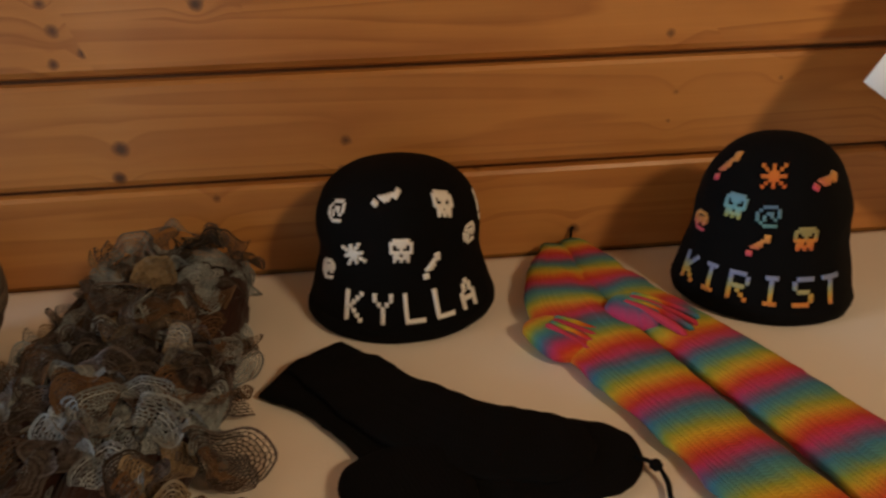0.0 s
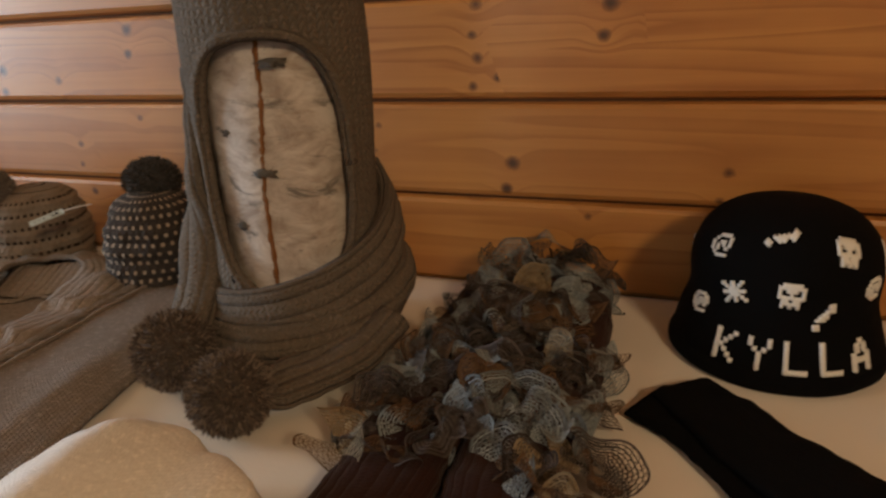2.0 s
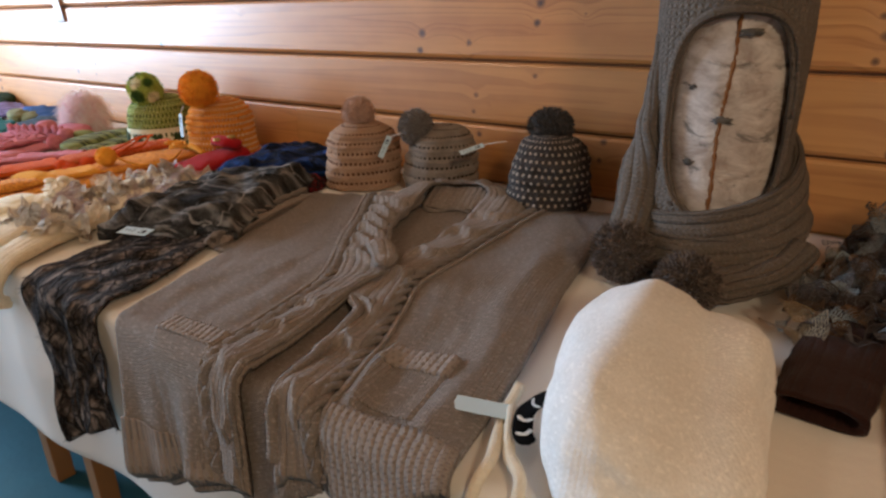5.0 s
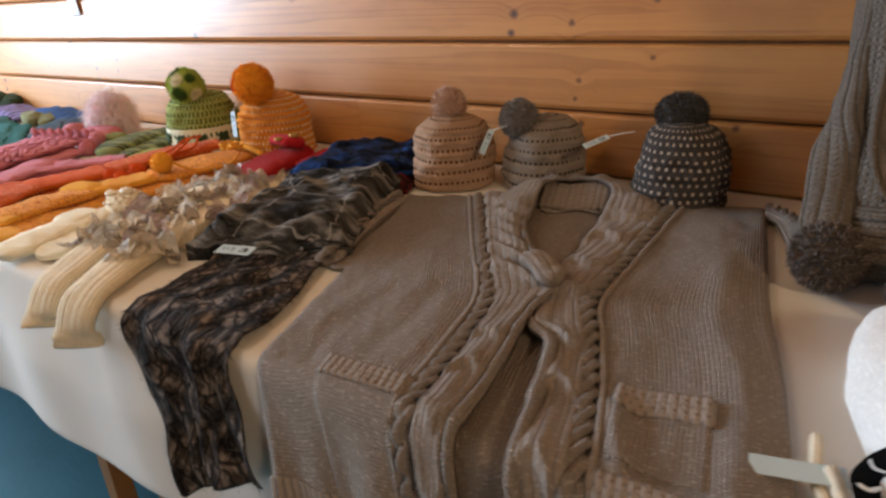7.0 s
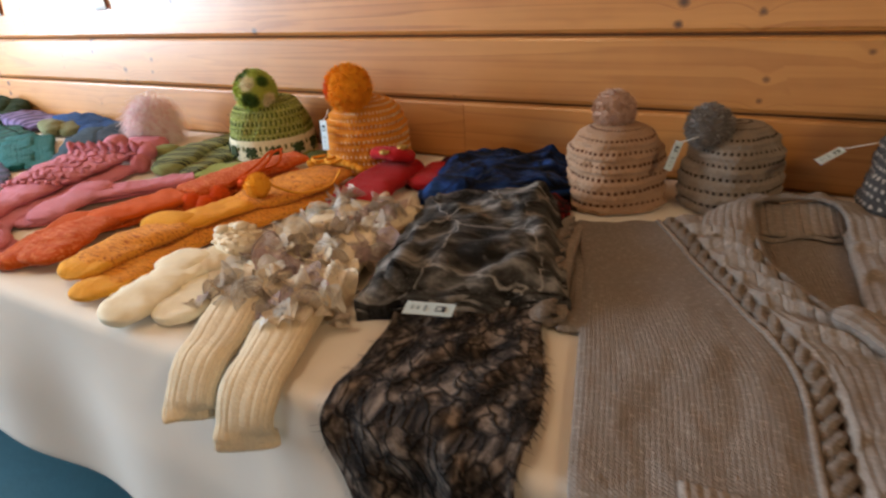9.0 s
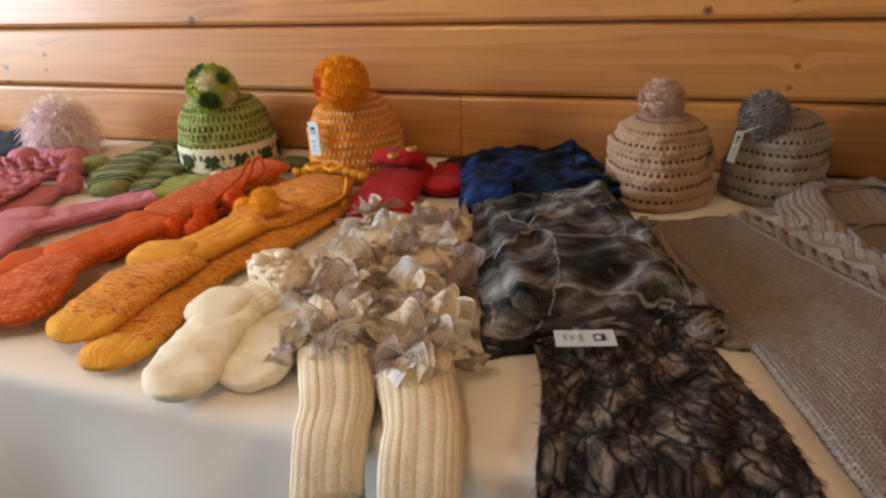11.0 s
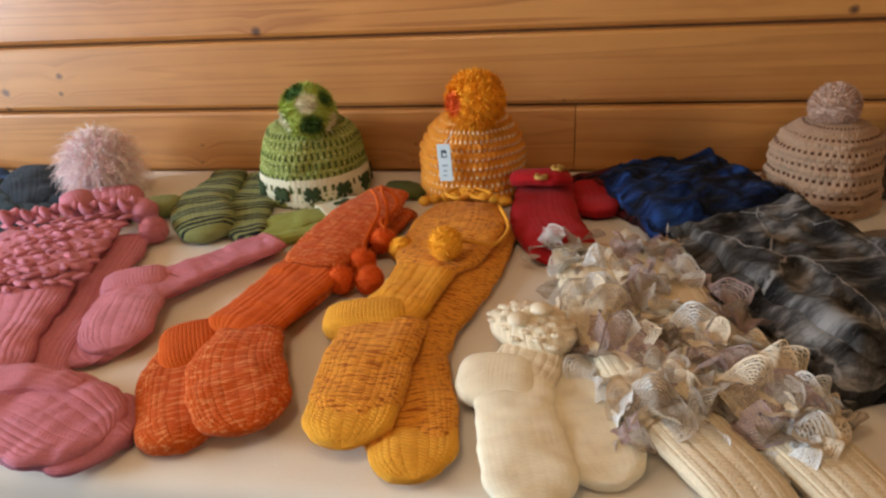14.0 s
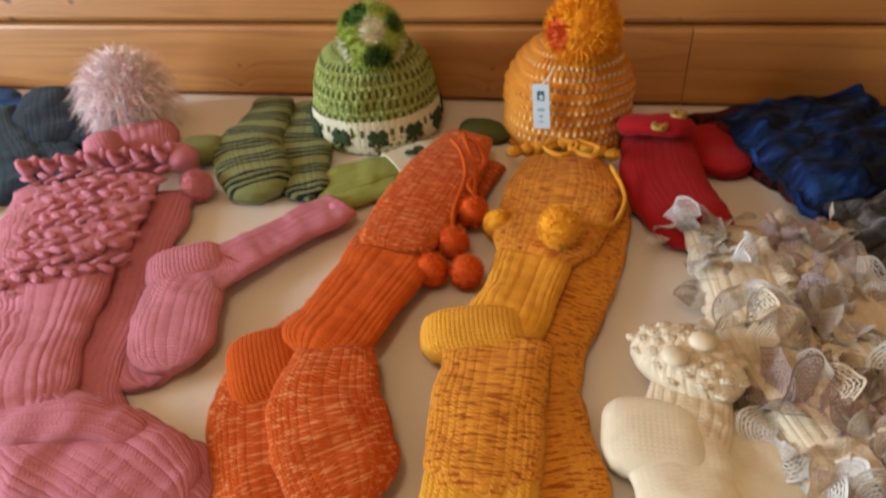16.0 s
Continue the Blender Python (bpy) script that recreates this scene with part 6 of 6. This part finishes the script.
def hang_point(a, b, low):
    s = b * 2.05
    l2 = Vector((-1.490, 0.190)) + Vector((0.075, -0.245)) * s
    r2 = Vector((-1.285, 0.250)) + Vector((0.070, -0.225)) * s
    q = l2.lerp(r2, a)
    q.x += 0.010 * math.sin(b * 9 + a * 4)
    p = drape(q.x, q.y, 0.010 - low, 0.010 * math.sin(a * 13) + 0.016 + 0.006 * math.sin(b * 15))
    if q.y > EDGE_Y:
        p.z += 0.006 + 0.010 * noise.noise(Vector((q.x * 26, q.y * 14, 2)))
    else:
        p.y -= 0.014 * noise.noise(Vector((a * 7, b * 7, 2))) + 0.010
    return p


part("cloth", sheet(hang_point, 40, 90, 0.004, (0.21, 0.55)), DARK_FELT, hanging)
FRINGE = yarn("dark_fringe", [(0.012, 0.010, 0.010), (0.05, 0.04, 0.035)])
rng = random.Random(3)
bm = bmesh.new()
for k in range(260):
    a, b = rng.choice((0.0, 1.0)), rng.uniform(0.15, 1.0)
    if k % 3 == 0:
        a, b = rng.uniform(0, 1), 1.0
    p = hang_point(a, b, 0.0)
    d = Vector((rng.uniform(-0.4, 0.4) + (a - 0.5), rng.uniform(-0.8, 0.1), rng.uniform(-1.0, 0.1))).normalized() * rng.uniform(0.006, 0.016)
    w = Vector((0.0006, 0.0, 0.0006))
    bm.faces.new([bm.verts.new(c) for c in (p - w, p + w, p + d)])
tagged(part("fringe", bm, FRINGE, hanging), kind="stuff")
hang_tag((-1.410, 0.140, 0.784), (0.028, 0.066), -84, 18, 92, "pale paper tag on the dark felted scarf")

# ---- white fulled hat at the table's front ----
wh = thing("white_hat", "cream white fulled wool hat with tied cords", "hat")
wc = (-0.420, 0.140, Z)
turn_w = math.atan2(-0.95, 0.30)


along_w = Vector((math.cos(turn_w), math.sin(turn_w)))


def slouch(bm):
    """Presses a broad crease into the crown and lets one side bulge."""
    for v in bm.verts:
        q = v.co - Vector(wc)
        u, w = q.xy.dot(along_w) / 0.19, q.xy.dot(Vector((-along_w.y, along_w.x))) / 0.112
        spin = math.atan2(w, u)
        v.co.xy += q.xy * ((abs(math.cos(spin)) ** 3 + abs(math.sin(spin)) ** 3) ** (-1 / 3) - 1)
        q = v.co - Vector(wc)
        ridge = math.exp(-((q.x + 0.045 + 0.12 * q.y) / 0.030) ** 2) * 0.013
        dent = math.exp(-((q.x - 0.035 + 0.25 * q.y) / 0.030) ** 2) * 0.016
        bulge = math.exp(-((q.x - 0.070) ** 2 + (q.y - 0.125) ** 2) / 0.0036) * 0.015
        k = min(1.0, q.z / 0.06)
        v.co.z += (ridge - dent + bulge - 0.26 * max(0.0, q.x + 0.02)) * k
        v.co.x += bulge * 0.8
        v.co.y += bulge * 0.5
    return bm


part("hat_body", slouch(lathe([(0.099, 0.0), (0.106, 0.014), (0.107, 0.034), (0.103, 0.058), (0.093, 0.079), (0.071, 0.092), (0.038, 0.098), (0.0006, 0.1015)], 72, 56, wc, oval=1.78, oval_at=turn_w, seed=9, wrinkle=0.010, lean=(-0.10, 0.12))), WHITE_FELT, wh)
cord([(-0.560, 0.100, 0.775), (-0.552, 0.050, 0.764), (-0.530, -0.005, 0.763), (-0.528, -0.040, 0.748), (-0.530, -0.052, 0.700)], 0.0065, CREAM_PLAIN, wh, "tie")
cord([(-0.545, 0.060, 0.775), (-0.520, 0.010, 0.764), (-0.490, -0.020, 0.763), (-0.482, -0.048, 0.738), (-0.484, -0.054, 0.680)], 0.0065, CREAM_PLAIN, wh, "tie")
ht = hang_tag((-0.568, 0.046, 0.774), (0.022, 0.075), -82, 8, 84, "pale green paper tag tied to the white hat", marks=False)
ribbon = thing("ribbon", "short black and white patterned ribbon on the tag", "ribbon")
RIBBON = [(-0.478, 0.078, 0.806), (-0.503, 0.066, 0.803), (-0.520, 0.046, 0.790), (-0.514, 0.026, 0.779), (-0.500, 0.014, 0.777)]
part("band", tube([(*q, 0.0105, 0.0016) for q in RIBBON], 30, 14, 0.6, wrinkle=0.0015), BLACK, ribbon)
for k in (0.8, 1.6, 2.4, 3.1):
    a, b = Vector(RIBBON[int(k)]), Vector(RIBBON[int(k) + 1])
    mid, way = a.lerp(b, k % 1), (b - a).normalized()
    side = way.cross(Vector((0, 0, 1))).normalized() * 0.0085
    lift = Vector((0, 0, 0.0022))
    part("woven_stripe", tube([(*(mid + lift - side), 0.0026, 0.0006), (*(mid + lift + way * 0.004), 0.0026, 0.0006), (*(mid + lift + side), 0.0026, 0.0006)], 10, 8, 0.8, wrinkle=0.0003), WHITE_YARN, ribbon)

# ---- wooden box with a label ----
BOXW = plain("orange_brown_wood", (0.34, 0.125, 0.035), 0.45, 0.25, 14.0, 0.001)
wood_box = thing("wooden_box", "small flat orange-brown wooden box with a label", "box")


def box_piece(u0, u1, v0, v1, za, zb, mat, name, bevel=0.002):
    bm = block(u0, u1, v0, v1, za, zb, bevel)
    bmesh.ops.transform(bm, matrix=pose(-0.203, 0.251, 0, 0, 0, 8), verts=bm.verts)
    part(name, bm, mat, wood_box, smooth=False)


box_piece(0.0, 0.22, -0.17, 0.0, TABLE_Z + 0.003, 0.779, BOXW, "body")
for u0, u1, v0, v1 in ((0.0, 0.22, -0.014, 0.0), (0.0, 0.22, -0.17, -0.156), (0.0, 0.014, -0.156, -0.014), (0.206, 0.22, -0.156, -0.014)):
    box_piece(u0, u1, v0, v1, 0.7795, 0.785, BOXW, "rim")
box_piece(0.045, 0.185, -0.145, -0.035, 0.7795, 0.7805, plain("label_paper", (0.62, 0.50, 0.36), 0.8, 0.06), "label", 0.0)

# ---- knitwear beyond the pink socks ----
def heap_sock(label, pts, colour, seed, stripes=None):
    m = knit("wool", colour, stripes=stripes, period=0.05)
    sock("socks", label, "socks", [(pts, m, seed), ([(x + 0.045, y + 0.03, w, h * 0.8) for x, y, w, h in pts], m, seed + 1)], None, "socks at the far end", wrinkle=0.005)


heap_sock("pair of slate blue knitted socks", [(-2.98, 0.800, 0.040, 0.040), (-2.92, 0.720, 0.055, 0.055), (-2.86, 0.640, 0.055, 0.045), (-2.82, 0.580, 0.040, 0.030)], (0.030, 0.048, 0.075), 70)
heap_sock("pair of dark blue-grey knitted socks", [(-3.02, 0.700, 0.040, 0.040), (-2.93, 0.600, 0.050, 0.045), (-2.84, 0.520, 0.050, 0.035), (-2.78, 0.440, 0.036, 0.026)], (0.040, 0.075, 0.110), 72)
heap_sock("pair of teal knitted socks", [(-3.20, 0.560, 0.045, 0.035), (-3.08, 0.480, 0.050, 0.035), (-2.96, 0.420, 0.045, 0.030), (-2.86, 0.370, 0.036, 0.024)], (0.020, 0.150, 0.155), 74)
heap_sock("pair of slate and lilac knitted socks", [(-3.10, 0.350, 0.045, 0.032), (-2.98, 0.290, 0.048, 0.032), (-2.87, 0.250, 0.045, 0.028), (-2.78, 0.180, 0.040, 0.024)], (0.10, 0.13, 0.24), 76, [(0.08, 0.12, 0.22), (0.16, 0.16, 0.30), (0.05, 0.08, 0.14)])
heap_sock("pair of royal blue knitted socks", [(-3.36, 0.800, 0.045, 0.045), (-3.24, 0.760, 0.050, 0.045), (-3.12, 0.740, 0.046, 0.036), (-3.04, 0.690, 0.036, 0.026)], (0.020, 0.075, 0.24), 78)
heap_sock("pair of purple knitted socks", [(-3.70, 0.780, 0.050, 0.040), (-3.56, 0.740, 0.052, 0.042), (-3.42, 0.720, 0.048, 0.034), (-3.32, 0.680, 0.036, 0.026)], (0.17, 0.12, 0.26), 80, [(0.17, 0.12, 0.26), (0.26, 0.20, 0.38), (0.05, 0.04, 0.09)])
heap_sock("pair of dark green and teal knitted socks", [(-3.50, 0.600, 0.050, 0.035), (-3.38, 0.560, 0.052, 0.038), (-3.26, 0.540, 0.048, 0.032), (-3.16, 0.500, 0.036, 0.026)], (0.015, 0.085, 0.075), 82, [(0.015, 0.10, 0.08), (0.02, 0.05, 0.06), (0.03, 0.16, 0.15)])
heap_sock("pair of navy knitted socks", [(-3.42, 0.420, 0.050, 0.032), (-3.30, 0.370, 0.050, 0.034), (-3.18, 0.330, 0.046, 0.030), (-3.08, 0.270, 0.036, 0.024)], (0.025, 0.040, 0.10), 84)
heap_sock("pair of pale olive knitted socks", [(-3.30, 0.700, 0.030, 0.050), (-3.22, 0.670, 0.034, 0.052), (-3.16, 0.650, 0.028, 0.040)], (0.22, 0.23, 0.12), 86)
heap_sock("pair of dark red knitted mittens", [(-3.98, 0.780, 0.060, 0.085), (-3.90, 0.740, 0.060, 0.080), (-3.82, 0.700, 0.050, 0.060)], (0.16, 0.016, 0.022), 88)
heap_sock("pair of dark bottle green knitted socks", [(-3.82, 0.800, 0.045, 0.100), (-3.76, 0.780, 0.050, 0.090), (-3.70, 0.700, 0.045, 0.050), (-3.66, 0.640, 0.036, 0.030)], (0.020, 0.045, 0.020), 90)

# ---- papers on the wall ----
def wall_paper(name, label, at, w, h, spin, mat, clip=False):
    ob = thing(name, label, "paper")
    m = Matrix.Translation(at) @ Matrix.Rotation(radians(spin), 4, "Y")
    bm = sheet(lambda a, b, low: m @ Vector(((a - 0.5) * w, -0.002 - 0.010 * (1 - b) * a + low, (0.5 - b) * h)), 8, 8, 0.0006, (w, h))
    part("sheet", bm, mat, ob)
    if clip:
        part("clip", block(at[0] - w * 0.75, at[0] + w * 0.75, WALL_Y - 0.012, WALL_Y - 0.004, at[2] - h * 0.48, at[2] - h * 0.40, 0.001), INK, ob, smooth=False)
    return ob


note = wall_paper("paper_sign", "white paper sign hanging askew from a nail", (0.852, WALL_Y - 0.143, 1.043), 0.34, 0.30, 33, WHITE_PAPER)
cord([(0.934, WALL_Y - 0.143, 1.169), (0.930, WALL_Y - 0.080, 1.270), (0.918, WALL_Y - 0.006, 1.375)], 0.0012, WHITE_YARN, note, "string", 12)
part("nail", ball(0.005, (0.918, WALL_Y - 0.004, 1.376), (1, 1, 1), 2), PEWTER, note)
wall_paper("hanging_strip", "white paper strip hanging on the wall boards", (-3.085, WALL_Y - 0.006, 1.215), 0.062, 0.19, -4, WHITE_PAPER, False)
wall_paper("hanging_strip", "narrow white paper strip on the wall boards", (-3.72, WALL_Y - 0.006, 1.20), 0.05, 0.17, 3, WHITE_PAPER, False)
